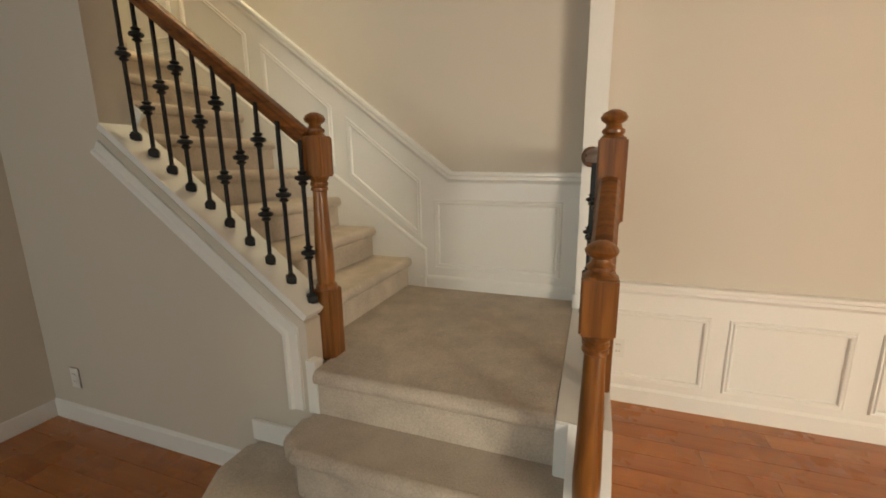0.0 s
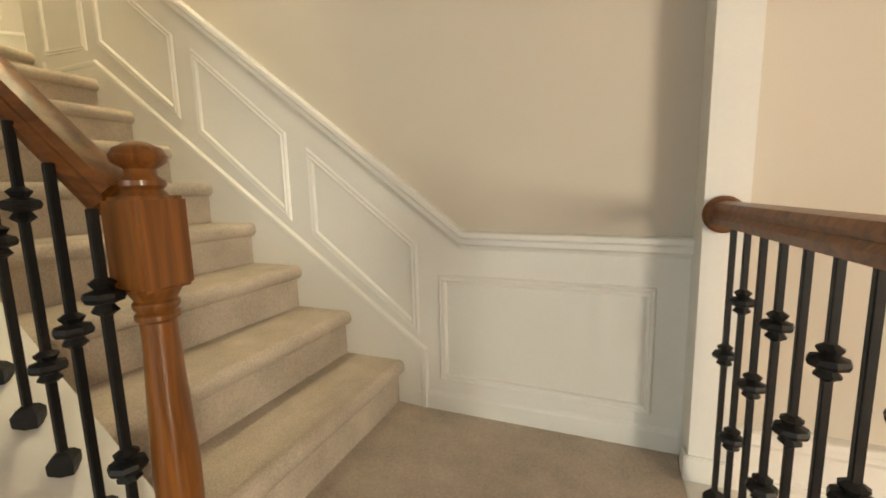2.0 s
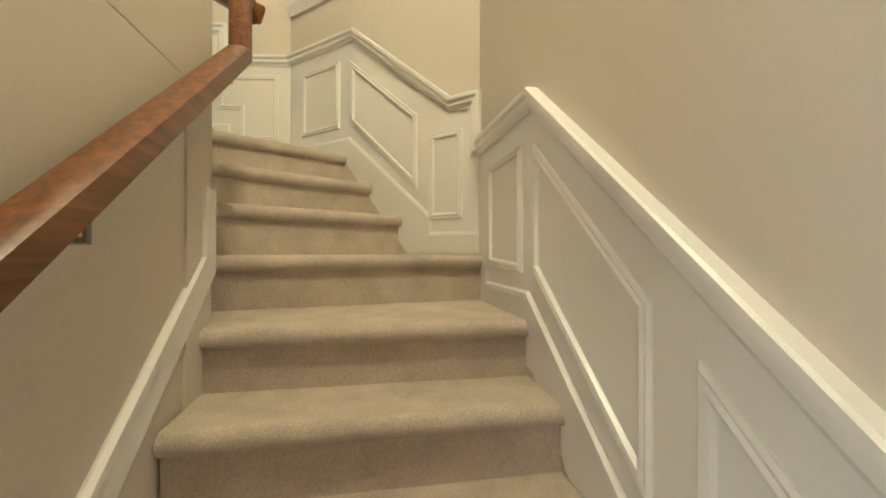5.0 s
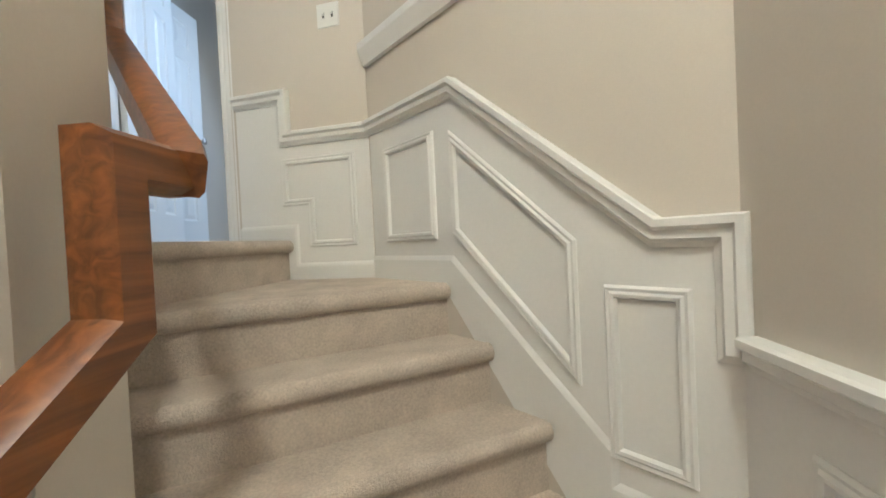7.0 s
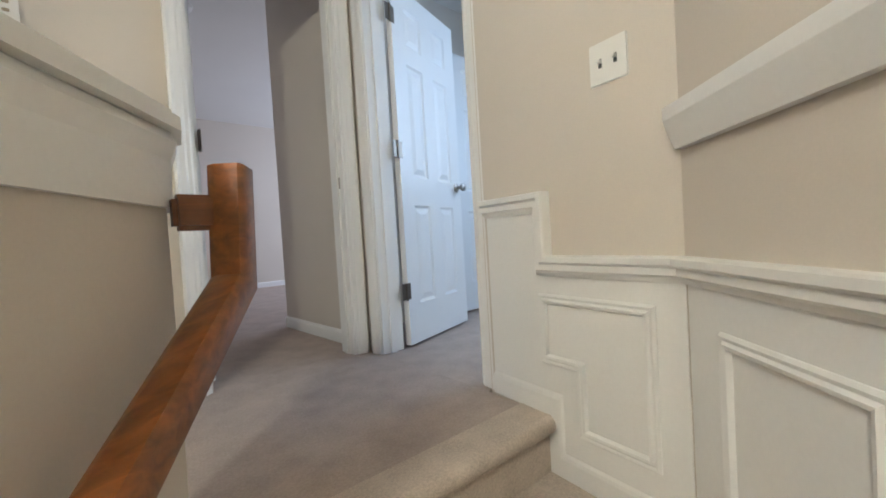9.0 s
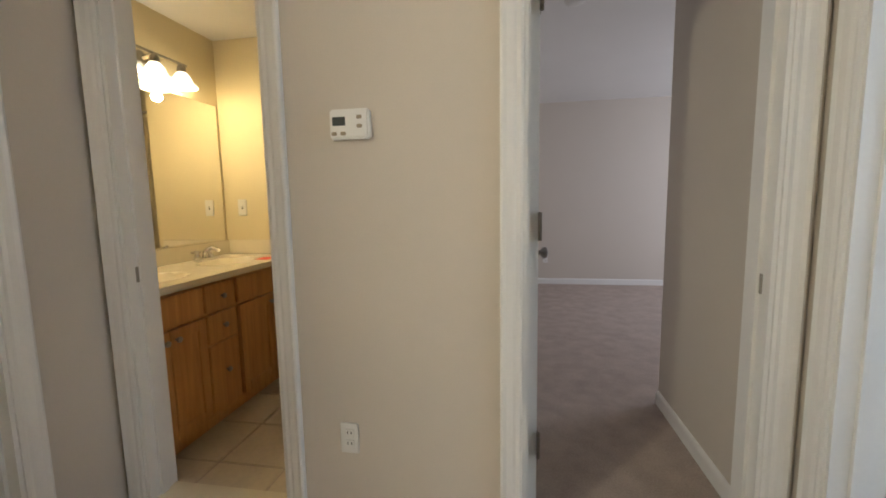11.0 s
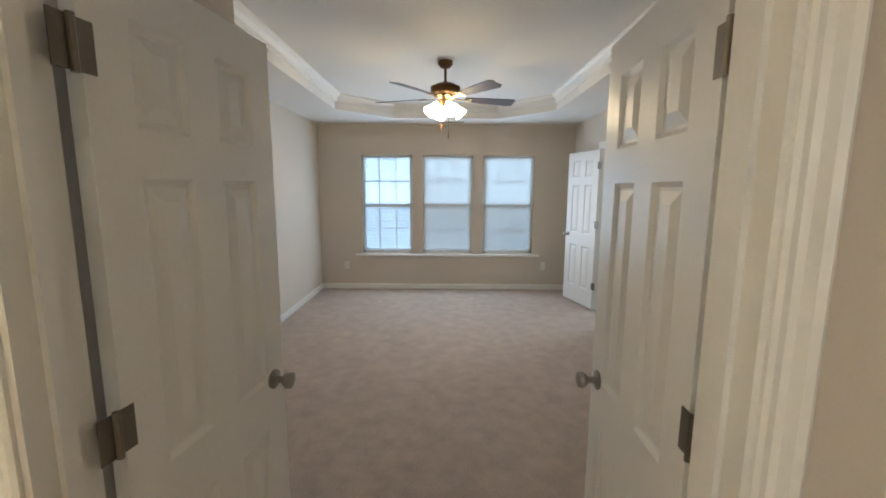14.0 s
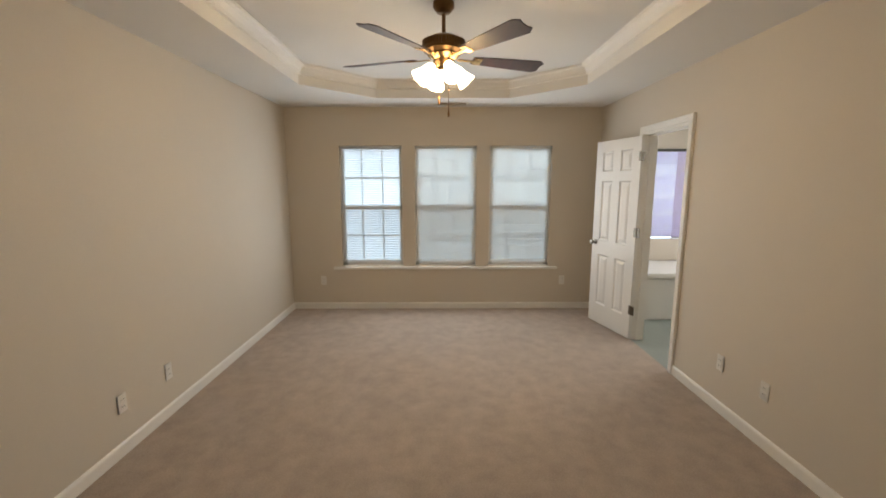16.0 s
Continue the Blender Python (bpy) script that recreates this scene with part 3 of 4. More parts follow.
z0, z1 = F + 0.12, F + 0.79
ya, yb, yc, yd = BYS + 0.02, -0.66, -0.42, -0.09
front(ya, yb - 0.01, z1 - 0.14, z1, [], "drawer")
m1 = (ya + yb) / 2
front(ya, m1 - 0.004, z0, z1 - 0.155, [(m1 - 0.03, z1 - 0.2)], "door")
front(m1 + 0.004, yb - 0.01, z0, z1 - 0.155, [(m1 + 0.035, z1 - 0.2)], "door")
front(yb + 0.01, yc - 0.01, z1 - 0.14, z1, [((yb + yc) / 2, z1 - 0.07)], "drawer")
front(yb + 0.01, yc - 0.01, z1 - 0.30, z1 - 0.155, [((yb + yc) / 2, z1 - 0.225)], "drawer")
front(yb + 0.01, yc - 0.01, z0, z1 - 0.315, [((yb + yc) / 2, z1 - 0.47)], "drawer")
front(yc + 0.01, yd, z1 - 0.14, z1, [], "drawer")
m2 = -0.19
front(yc + 0.01, m2 - 0.004, z0, z1 - 0.155, [(m2 - 0.03, z1 - 0.2)], "door")
front(m2 + 0.004, yd, z0, z1 - 0.155, [(m2 + 0.035, z1 - 0.2)], "door")
# worktop with two oval bowls
ZT = F + 0.84
top = thing("bathroom_worktop", "cream cultured marble vanity top with two oval bowls", "worktop")
bm = bmesh.new()
BOWLS = [(-0.95, -0.96), (-0.95, -0.33)]
x0, x1, y0, y1 = VX - 0.02, BXW - 0.002, BYS + 0.002, TY - 0.135
nxg, nyg = 28, 56
gv = {}
for i in range(nxg + 1):
    for j in range(nyg + 1):
        x, y = x0 + (x1 - x0) * i / nxg, y0 + (y1 - y0) * j / nyg
        z = ZT
        for bx, by in BOWLS:
            q = ((x - bx) / 0.15) ** 2 + ((y - by) / 0.2) ** 2
            if q < 1:
                z -= 0.11 * (1 - q) ** 0.5
        gv[i, j] = bm.verts.new((x, y, z))
for i in range(nxg):
    for j in range(nyg):
        bm.faces.new((gv[i, j], gv[i + 1, j], gv[i + 1, j + 1], gv[i, j + 1]))
box(bm, x0, x0 + 0.02, y0, y1, ZT - 0.035, ZT - 0.001, bevel=0.006)
part("worktop", bm, MARBLE, top, smooth=True)
part("splashback", boxed(BXW - 0.022, BXW - 0.003, y0, y1, ZT, ZT + 0.10, bevel=0.004), MARBLE, top)
part("splashback", boxed(VX, BXW - 0.024, BYS + 0.003, BYS + 0.02, ZT, ZT + 0.10, bevel=0.004), MARBLE, top)
for bx, by in BOWLS:
    f = thing("faucet", "chrome centreset faucet on the vanity top", "faucet", "bathroom faucets")
    bm = boxed(BXW - 0.13, BXW - 0.08, by - 0.075, by + 0.075, ZT, ZT + 0.018, bevel=0.006)
    part("base", bm, CHROME, f, smooth=True)
    bm = bmesh.new()
    sweep(bm, [(BXW - 0.10, by, ZT + 0.01), (BXW - 0.11, by, ZT + 0.06), (BXW - 0.17, by, ZT + 0.085), (BXW - 0.215, by, ZT + 0.065)], [(0.012 * math.cos(a), 0.012 * math.sin(a)) for a in [k * math.pi / 4 for k in range(8)]], up=(0, 1, 0))
    part("spout", bm, CHROME, f, smooth=True)
    for s in (-1, 1):
        bm = lathe(bmesh.new(), [(0.016, 0.015), (0.02, 0.03), (0.014, 0.05), (0.02, 0.06), (0.016, 0.07)], (BXW - 0.105, by + s * 0.055, ZT), 12)
        box(bm, BXW - 0.113, BXW - 0.097, by + s * 0.055 - 0.004, by + s * 0.055 + s * 0.05, ZT + 0.055, ZT + 0.068, bevel=0.003)
        part("handle", bm, CHROME, f, smooth=True)
mirror = thing("bathroom_mirror", "large frameless mirror above the vanity", "mirror")
part("glass", boxed(BXW - 0.008, BXW - 0.002, BYS + 0.03, -0.20, ZT + 0.105, F + 1.87, bevel=0.002), MIRROR, mirror)
vl = thing("vanity_light", "bronze bar light with three lit bell-shaped glass shades", "light")
vz = F + 1.995
part("backplate", lathe(bmesh.new(), [(0.055, 0), (0.055, -0.012), (0.03, -0.03)], (BXW, -0.72, vz), 20, "x"), NICKEL, vl, smooth=True)
bm = bmesh.new()
sweep(bm, [(BXW - 0.10, -0.95, vz + 0.03), (BXW - 0.10, -0.49, vz + 0.03)], [(0.008 * math.cos(a), 0.008 * math.sin(a)) for a in [k * math.pi / 3 for k in range(6)]])
sweep(bm, [(BXW, -0.72, vz), (BXW - 0.10, -0.72, vz + 0.03)], [(0.008 * math.cos(a), 0.008 * math.sin(a)) for a in [k * math.pi / 3 for k in range(6)]])
part("bar", bm, NICKEL, vl, smooth=True)
for y in (-0.91, -0.72, -0.53):
    part("socket", lathe(bmesh.new(), [(0.012, 0.03), (0.024, 0.01), (0.026, -0.03)], (BXW - 0.10, y, vz), 14), NICKEL, vl, smooth=True)
    part("shade", lathe(bmesh.new(), [(0.028, -0.02), (0.045, -0.045), (0.055, -0.075), (0.082, -0.10), (0.078, -0.105), (0.05, -0.09), (0.02, -0.03)], (BXW - 0.10, y, vz), 20), SHADE, vl, "frosted glass bell shade, lit", smooth=True)
    bulb("vanity_bulb", (BXW - 0.10, y, vz - 0.145), 7.5, WARM, 0.03)
paper = tagged(part("paper_slip", boxed(-1.17, -1.08, -1.13, -1.02, ZT + 0.001, ZT + 0.003), RED), "red slip of paper on the vanity top", "paper")
sc = thing("shower_curtain", "drab yellow shower curtain on a rod", "curtain")
bm = bmesh.new()
pv = [[bm.verts.new((-2.46 + 1.2 * i / 40, BYS - 0.06 + 0.015 * math.sin(i * 1.3), z)) for z in (F + 0.25, F + 1.85)] for i in range(41)]
for a, b in zip(pv, pv[1:]):
    bm.faces.new((a[0], b[0], b[1], a[1]))
bmesh.ops.solidify(bm, geom=bm.faces[:], thickness=0.004)
part("cloth", bm, CURTAIN, sc, smooth=True)
part("rod", lathe(bmesh.new(), [(0.012, 0), (0.012, 1.22)], (-2.475, BYS - 0.06, F + 1.88), 10, "x"), CHROME, sc)

# ---- master bedroom ----
BX0, BX1, BY0, BY1 = MX + 0.125, 4.54, -1.06, 2.77
tagged(part("carpet_master", add_boxes((-1.20, -0.33, TY - 0.002, 1.60, F - 0.1, F), (-0.33, BX1, TY - 0.002, BY1, F - 0.1, F), (BXW + 0.12, BX1, BY0, TY - 0.002, F - 0.1, F)), CARPET_UP), "worn taupe wall-to-wall bedroom carpet", "floor", kind="structure")
WINS = [(1.36, 2.13), (0.45, 1.21), (-0.47, 0.29)]
WZ0, WZ1 = 3.60, 5.08
bs = [(BX1, BX1 + 0.14, BY0 - 0.1, BY1 + 0.1, F - 0.1, WZ0), (BX1, BX1 + 0.14, BY0 - 0.1, BY1 + 0.1, WZ1, 5.9)]
edges = [BY0 - 0.1] + [v for w in WINS[::-1] for v in w] + [BY1 + 0.1]
for a, b in zip(edges[::2], edges[1::2]):
    bs.append((BX1, BX1 + 0.14, a, b, WZ0, WZ1))
ww = wall("wall_window", add_boxes(*bs), "beige bedroom wall with three blinded windows")
far = Plane((BX1, 0), (0, -1), (-1, 0))
rails(far, [(-BY1, F), (-BY0, F)], ww, SKIRT, "baseboard")
wlft = wall("wall_bedroom_north", add_boxes((-0.45, BX1, BY1, BY1 + 0.12, F - 0.1, 5.9)), "long plain beige bedroom wall")
rails(Plane((0, BY1), (1, 0), (0, -1)), [(-0.28, F), (BX1, F)], wlft, SKIRT, "baseboard")
EN0, EN1 = 2.72, 3.44
wr = wall("wall_bedroom_south", add_boxes((BXW + 0.122, EN0, BY0 - 0.12, BY0, F - 0.1, 5.9), (EN1, BX1, BY0 - 0.12, BY0, F - 0.1, 5.9), (EN0, EN1, BY0 - 0.12, BY0, F + 2.05, 5.9)), "beige bedroom wall with doorway to the bath")
sou = Plane((0, BY0), (-1, 0), (0, 1))
rails(sou, [(-EN0 + 0.07, F), (0.5, F)], wr, SKIRT, "baseboard")
rails(sou, [(-BX1, F), (-EN1 - 0.07, F)], wr, SKIRT, "baseboard")
casing(sou, -EN1, -EN0, F, F + 2.05, wr)
jamb(sou, -EN1, -EN0, F, F + 2.05, 0.12, wr)
# tray ceiling
TZ = 5.71
tx0, tx1, ty0, ty1 = -0.35, 4.02, -0.47, 2.20
cl = 0.62
octo = [(tx0 + cl, ty0), (tx1 - cl, ty0), (tx1, ty0 + cl), (tx1, ty1 - cl), (tx1 - cl, ty1), (tx0 + cl, ty1), (tx0, ty1 - cl), (tx0, ty0 + cl)]
rect = [(BX0, BY0 - 0.02), (BX1 + 0.02, BY0 - 0.02), (BX1 + 0.02, BY1 + 0.02), (BX0, BY1 + 0.02)]
bm = bmesh.new()
ov = [bm.verts.new((x, y, CEIL)) for x, y in octo]
rv = [bm.verts.new((x, y, CEIL)) for x, y in rect]
for f in ((rv[0], rv[1], ov[1], ov[0]), (rv[1], ov[2], ov[1]), (rv[1], rv[2], ov[3], ov[2]), (rv[2], ov[4], ov[3]), (rv[2], rv[3], ov[5], ov[4]), (rv[3], ov[6], ov[5]), (rv[3], rv[0], ov[7], ov[6]), (rv[0], ov[0], ov[7])):
    bm.faces.new(f)
tv = [bm.verts.new((x, y, TZ)) for x, y in octo]
for i in range(8):
    bm.faces.new((ov[i], ov[(i + 1) % 8], tv[(i + 1) % 8], tv[i]))
bm.faces.new(tv)
tagged(part("ceiling_master", bm, CEILM), "white tray ceiling with clipped corners", "ceiling", kind="structure")
tagged(part("roof_slab", add_boxes((-7.2, 4.7, -5.6, 3.1, 5.95, 6.05)), CEILM), "plain roof slab closing the storey", "roof", kind="structure")
bm = bmesh.new()
sweep(bm, [(x, y, TZ) for x, y in octo[::-1]], [(0, 0), (0.075, 0), (0.07, -0.018), (0.045, -0.03), (0.025, -0.06), (0.018, -0.085), (0, -0.09)], closed=True)
tagged(part("trim_crown", bm, TRIM), "white crown moulding round the ceiling tray", "moulding", kind="structure")
sill = tagged(part("trim_sill", boxed(BX1 - 0.035, BX1 + 0.02, -0.58, 2.24, WZ0 - 0.045, WZ0 - 0.012, bevel=0.006), TRIM), "white window sill under three windows", "sill", kind="structure")
for wi, (a, b) in enumerate(WINS):
    w = thing("window_%d" % (wi + 1), "white double-hung window with lowered mini blind", "window", "bedroom windows", "structure")
    bm = bmesh.new()
    for q in ((a, a + 0.045, WZ0, WZ1), (b - 0.045, b, WZ0, WZ1), (a, b, WZ0, WZ0 + 0.045), (a, b, WZ1 - 0.045, WZ1), (a, b, 4.31, 4.36)):
        box(bm, BX1 + 0.045, BX1 + 0.10, *q, bevel=0.004)
    part("window_frame", bm, TRIM, w)
    bm = bmesh.new()
    for k in (1, 2):
        y = a + (b - a) * k / 3
        box(bm, BX1 + 0.075, BX1 + 0.09, y - 0.009, y + 0.009, WZ0 + 0.04, WZ1 - 0.04)
    for z in (3.97, 4.70):
        box(bm, BX1 + 0.075, BX1 + 0.09, a + 0.04, b - 0.04, z - 0.009, z + 0.009)
    part("muntin", bm, TRIM, w)
    g = part("pane", boxed(BX1 + 0.08, BX1 + 0.084, a + 0.03, b - 0.03, WZ0 + 0.03, WZ1 - 0.03), GLASS, w)
    g.visible_shadow = False
    part("insect_screen", boxed(BX1 + 0.105, BX1 + 0.107, a + 0.03, b - 0.03, WZ0 + 0.03, 4.33), SCREEN, w, "grey insect screen over the lower sash").visible_shadow = False
    bl = thing("window_blind", "white mini blind lowered over the window", "blind", "bedroom window blinds")
    part("headrail", boxed(BX1 + 0.008, BX1 + 0.04, a + 0.015, b - 0.015, WZ1 - 0.03, WZ1 - 0.002, bevel=0.003), BLIND, bl)
    part("bottom_rail", boxed(BX1 + 0.012, BX1 + 0.036, a + 0.02, b - 0.02, WZ0 + 0.055, WZ0 + 0.072, bevel=0.003), BLIND, bl)
    tilt = radians((38, 64, 64)[wi])
    sm = mesh_of(box(bmesh.new(), -0.0125, 0.0125, -(b - a) / 2 + 0.02, (b - a) / 2 - 0.02, -0.0006, 0.0006), "slat", BLIND)
    for k in range(62):
        o = new("slat", sm)
        o.parent = bl
        o.matrix_basis = Matrix.Translation((BX1 + 0.024, (a + b) / 2, WZ0 + 0.085 + k * 0.0222)) @ Matrix.Rotation(tilt, 4, "Y")
    part("cord", lathe(bmesh.new(), [(0.0015, 0), (0.0015, 0.85)], (BX1 + 0.006, b - 0.08, WZ1 - 0.9), 6), PLASTIC, bl)
tagged(part("backdrop", boxed(7.2, 7.3, -3.5, 5.5, 1.0, 7.5), BACKDROP), "pale daylight beyond the windows", "backdrop", kind="structure")

# slats of the adjoining bath's blind, with the lavender daylight in their colour
LAVENDER_LIT = mat("lavender_lit_blind", (0.46, 0.43, 0.72), 0.6, var=0.03, bump=0)

# ---- bath beyond the bedroom ----
wall("wall_ensuite", add_boxes((2.0, 2.1, -3.2, BY0 - 0.12, F - 0.1, 5.6), (4.9, 5.0, -3.2, -2.75, F - 0.1, 5.6), (4.9, 5.0, -1.45, BY0 - 0.12, F - 0.1, 5.6), (4.9, 5.0, -2.75, -1.45, F - 0.1, F + 0.85), (4.9, 5.0, -2.75, -1.45, F + 2.02, 5.6), (2.0, 5.0, -3.2, -3.1, F - 0.1, 5.6)), "pale walls of the adjoining bath")
tagged(part("ceiling_ensuite", add_boxes((2.0, 5.0, -3.2, BY0 - 0.12, 5.5, 5.6)), CEILM), "white ceiling of the adjoining bath", "ceiling", kind="structure")
tagged(part("floor_ensuite", add_boxes((2.0, 5.0, -3.2, BY0 - 0.0, F - 0.1, F - 0.002)), mat("grey_tile", (0.25, 0.29, 0.27), 0.35, var=0.08)), "grey-green tile floor of the adjoining bath", "floor", kind="structure")
tub = thing("bathtub", "white tub with tall panelled surround", "bathtub")
part("apron", boxed(4.05, 4.88, -3.0, -1.35, F, F + 0.50, bevel=0.01), TRIM, tub)
part("deck", boxed(4.02, 4.88, -3.05, -1.3, F + 0.50, F + 0.56, bevel=0.015), PLASTIC, tub)

# ---- doors ----


def door_leaf(name, label, w, h, loc, rz, knob_far=True, hinge_side=1, group="", knobs=(1, -1)):
    """Six-panel leaf; hinge at the origin, leaf along +x, faces at y = 0 and y = -0.035."""
    d = thing(name, label, "door", group, loc=loc, rz=rz)
    st = 0.17 * w
    rows = [(0.11 * h, 0.39 * h), (0.47 * h, 0.79 * h), (0.84 * h, 0.945 * h)]
    cw = (w - 3 * st) / 2
    holes = [(st + i * (cw + st), st + i * (cw + st) + cw, a, b) for i in (0, 1) for a, b in rows]
    bm = bmesh.new()
    xs = sorted({0, w, *[q for o in holes for q in o[:2]]})
    zs = sorted({0, h, *[q for o in holes for q in o[2:]]})
    for i in range(len(xs) - 1):
        for j in range(len(zs) - 1):
            cx, cz = (xs[i] + xs[i + 1]) / 2, (zs[j] + zs[j + 1]) / 2
            if not any(o[0] < cx < o[1] and o[2] < cz < o[3] for o in holes):
                for y in (0, -0.035):
                    v = [bm.verts.new(p) for p in ((xs[i], y, zs[j]), (xs[i + 1], y, zs[j]), (xs[i + 1], y, zs[j + 1]), (xs[i], y, zs[j + 1]))]
                    bm.faces.new(v if y == 0 else v[::-1])
    for o in holes:
        for y, s in ((0, -1), (-0.035, 1)):
            prev = None
            for inset, dep in ((0, 0), (0.012, 0.009), (0.020, 0.010), (0.05, 0.002), (0.055, 0.002)):
                ring = [bm.verts.new(p) for p in ((o[0] + inset, y + s * dep, o[2] + inset), (o[1] - inset, y + s * dep, o[2] + inset), (o[1] - inset, y + s * dep, o[3] - inset), (o[0] + inset, y + s * dep, o[3] - inset))]
                if prev:
                    for k in range(4):
                        bm.faces.new((prev[k], prev[(k + 1) % 4], ring[(k + 1) % 4], ring[k]))
                prev = ring
            bm.faces.new(prev)
    for a, b in (((0, 0), (w, 0)), ((w, 0), (w, h)), ((w, h), (0, h)), ((0, h), (0, 0))):
        bm.faces.new([bm.verts.new(p) for p in ((a[0], 0, a[1]), (b[0], 0, b[1]), (b[0], -0.035, b[1]), (a[0], -0.035, a[1]))])
    bmesh.ops.remove_doubles(bm, verts=bm.verts, dist=0.0002)
    part("leaf", bm, DOOR, d)
    for s in knobs:
        y0 = 0 if s > 0 else -0.035
        prof = [(0.031, 0), (0.031, 0.006 * s), (0.012, 0.012 * s), (0.011, 0.032 * s), (0.02, 0.038 * s), (0.028, 0.05 * s), (0.026, 0.062 * s), (0.013, 0.068 * s)]
        part("knob", lathe(bmesh.new(), prof, (w - 0.062, y0, 0.92), 18, "y"), NICKEL, d, "brushed nickel knob", smooth=True)
    for z in (0.15 * h, 0.54 * h, h - 0.19):
        bm = boxed(-0.014, 0.026, -0.001 if hinge_side > 0 else -0.037, 0.0025 if hinge_side > 0 else -0.034, z - 0.045, z + 0.045, bevel=0.001)
        lathe(bm, [(0.007, -0.048), (0.007, 0.048)], (-0.016, 0.004 if hinge_side > 0 else -0.039, z), 10)
        box(bm, -0.052, -0.018, -0.001 if hinge_side > 0 else -0.037, 0.0025 if hinge_side > 0 else -0.034, z - 0.045, z + 0.045)
        part("hinge", bm, HINGE, d)
    return d


XB = MX + 0.158
door_leaf("door_master", "white six-panel double door leaf, standing open", 0.585, 1.965, (XB, MD1 - 0.006, F + 0.015), -8.2, hinge_side=-1, group="double doors")
door_leaf("door_master", "white six-panel double door leaf, standing open", 0.585, 1.965, (XB, MD0 + 0.002, F + 0.015), -2.5, hinge_side=1, group="double doors")
door_leaf("door_small_bedroom", "white door folded back inside the small bedroom", 0.66, 2.01, (B20 - 0.02, TY - 0.13, F + 0.015), -91, hinge_side=-1)
SECTION[0] = ORIGIN
door_leaf("door_side_room", "white six-panel door standing ajar", 0.70, 2.01, (SX - 0.158, BLUE0 + 0.0, F + 0.015), 180 + 17.5, hinge_side=-1)
door_leaf("door_closet", "white six-panel closet door, closed", 0.70, 2.01, (-4.45, -0.412, F + 0.015), 180, hinge_side=-1, knobs=(-1,))
SECTION[0] = OFF
door_leaf("door_ensuite", "white six-panel door standing open to the bedroom", 0.70, 2.02, (EN1 - 0.02, BY0 + 0.035, F + 0.015), 14, hinge_side=1)
for pl, u, z, nm in ((ther, -BA0 + 0.013, 0.93, "bath"), (ther, -B21 - 0.013, 0.93, "bed")):
    s = thing("strike_plate", "small dark metal strike plate on the door jamb", "hardware", "strike plates")
    p = pl.at(u, F + z, -0.05)
    part("plate", boxed(p.x - 0.002, p.x + 0.002, p.y - 0.016, p.y + 0.016, p.z - 0.03, p.z + 0.03), NICKEL, s)

SECTION[0] = ORIGIN
# ---- newels, rails, balusters ----


def newel(name, x, y, z0, ztop, label, lower=0.30, block=0.15):
    n = thing(name, label, "newel post", "newel posts", loc=(x, y, z0))
    h = ztop - z0
    s = 0.043
    part("base", boxed(-s, s, -s, s, 0, lower, bevel=0.006), OAK, n)
    zb = h - 0.085 - block
    prof = [(0.043, lower - 0.005), (0.043, lower + 0.012), (0.034, lower + 0.022), (0.036, lower + 0.05), (0.037, lower + 0.12), (0.027, zb - 0.09), (0.027, zb - 0.055), (0.033, zb - 0.05), (0.033, zb - 0.042), (0.028, zb - 0.038), (0.034, zb - 0.03), (0.034, zb - 0.022), (0.03, zb - 0.018), (0.042, zb + 0.002)]
    part("shaft", lathe(bmesh.new(), prof, n=24), OAK, n, smooth=True)
    part("block", boxed(-s, s, -s, s, zb, zb + block, bevel=0.006), OAK, n)
    prof = [(0.04, zb + block - 0.002), (0.028, zb + block + 0.01), (0.034, zb + block + 0.016), (0.034, zb + block + 0.024), (0.024, zb + block + 0.032), (0.022, zb + block + 0.042), (0.037, zb + block + 0.052), (0.04, zb + block + 0.062), (0.033, zb + block + 0.074), (0.014, zb + block + 0.084), (0.002, zb + block + 0.086)]
    part("finial", lathe(bmesh.new(), prof, n=24), OAK, n, "turned oak finial", smooth=True)
    return n


newel("newel_post", -0.118, 1.582, 0.555, 1.53, "turned honey oak newel post on the landing edge")
newel("newel_post", 0.92, 1.66, 0.38, 1.495, "turned honey oak newel post on the landing edge", 0.42, 0.26)
newel("newel_post", 0.90, 1.28, 0.0, 1.155, "tall turned oak newel post at the stair foot", 0.38, 0.15)

RAIL = [(-0.028, -0.03), (-0.034, -0.012), (-0.024, 0.0), (-0.030, 0.012), (-0.022, 0.026), (0, 0.032), (0.022, 0.026), (0.030, 0.012), (0.024, 0.0), (0.034, -0.012), (0.028, -0.03)]


def handrail(path, label, name="handrail"):
    h = thing(name, label, "handrail", "stair handrails")
    part("rail", sweep(bmesh.new(), path, RAIL), OAKX, h, smooth=True)
    return h


handrail([(-0.15, 1.565, 1.44), (-1.10, 1.53, 1.415 + 0.755 * 1.01)], "oak handrail sloping above iron balusters")
h2 = handrail([(0.915, 1.70, 1.365), (0.855, 2.435, 1.365)], "short level oak handrail beside the landing")
part("rosette", lathe(bmesh.new(), [(0.05, 0), (0.05, -0.012), (0.043, -0.02)], (0.855, 2.45, 1.36), 22, "y"), OAKX, h2, smooth=True)
handrail([(0.918, 1.62, 1.27), (0.902, 1.32, 1.055)], "oak handrail sloping down to the stair foot")


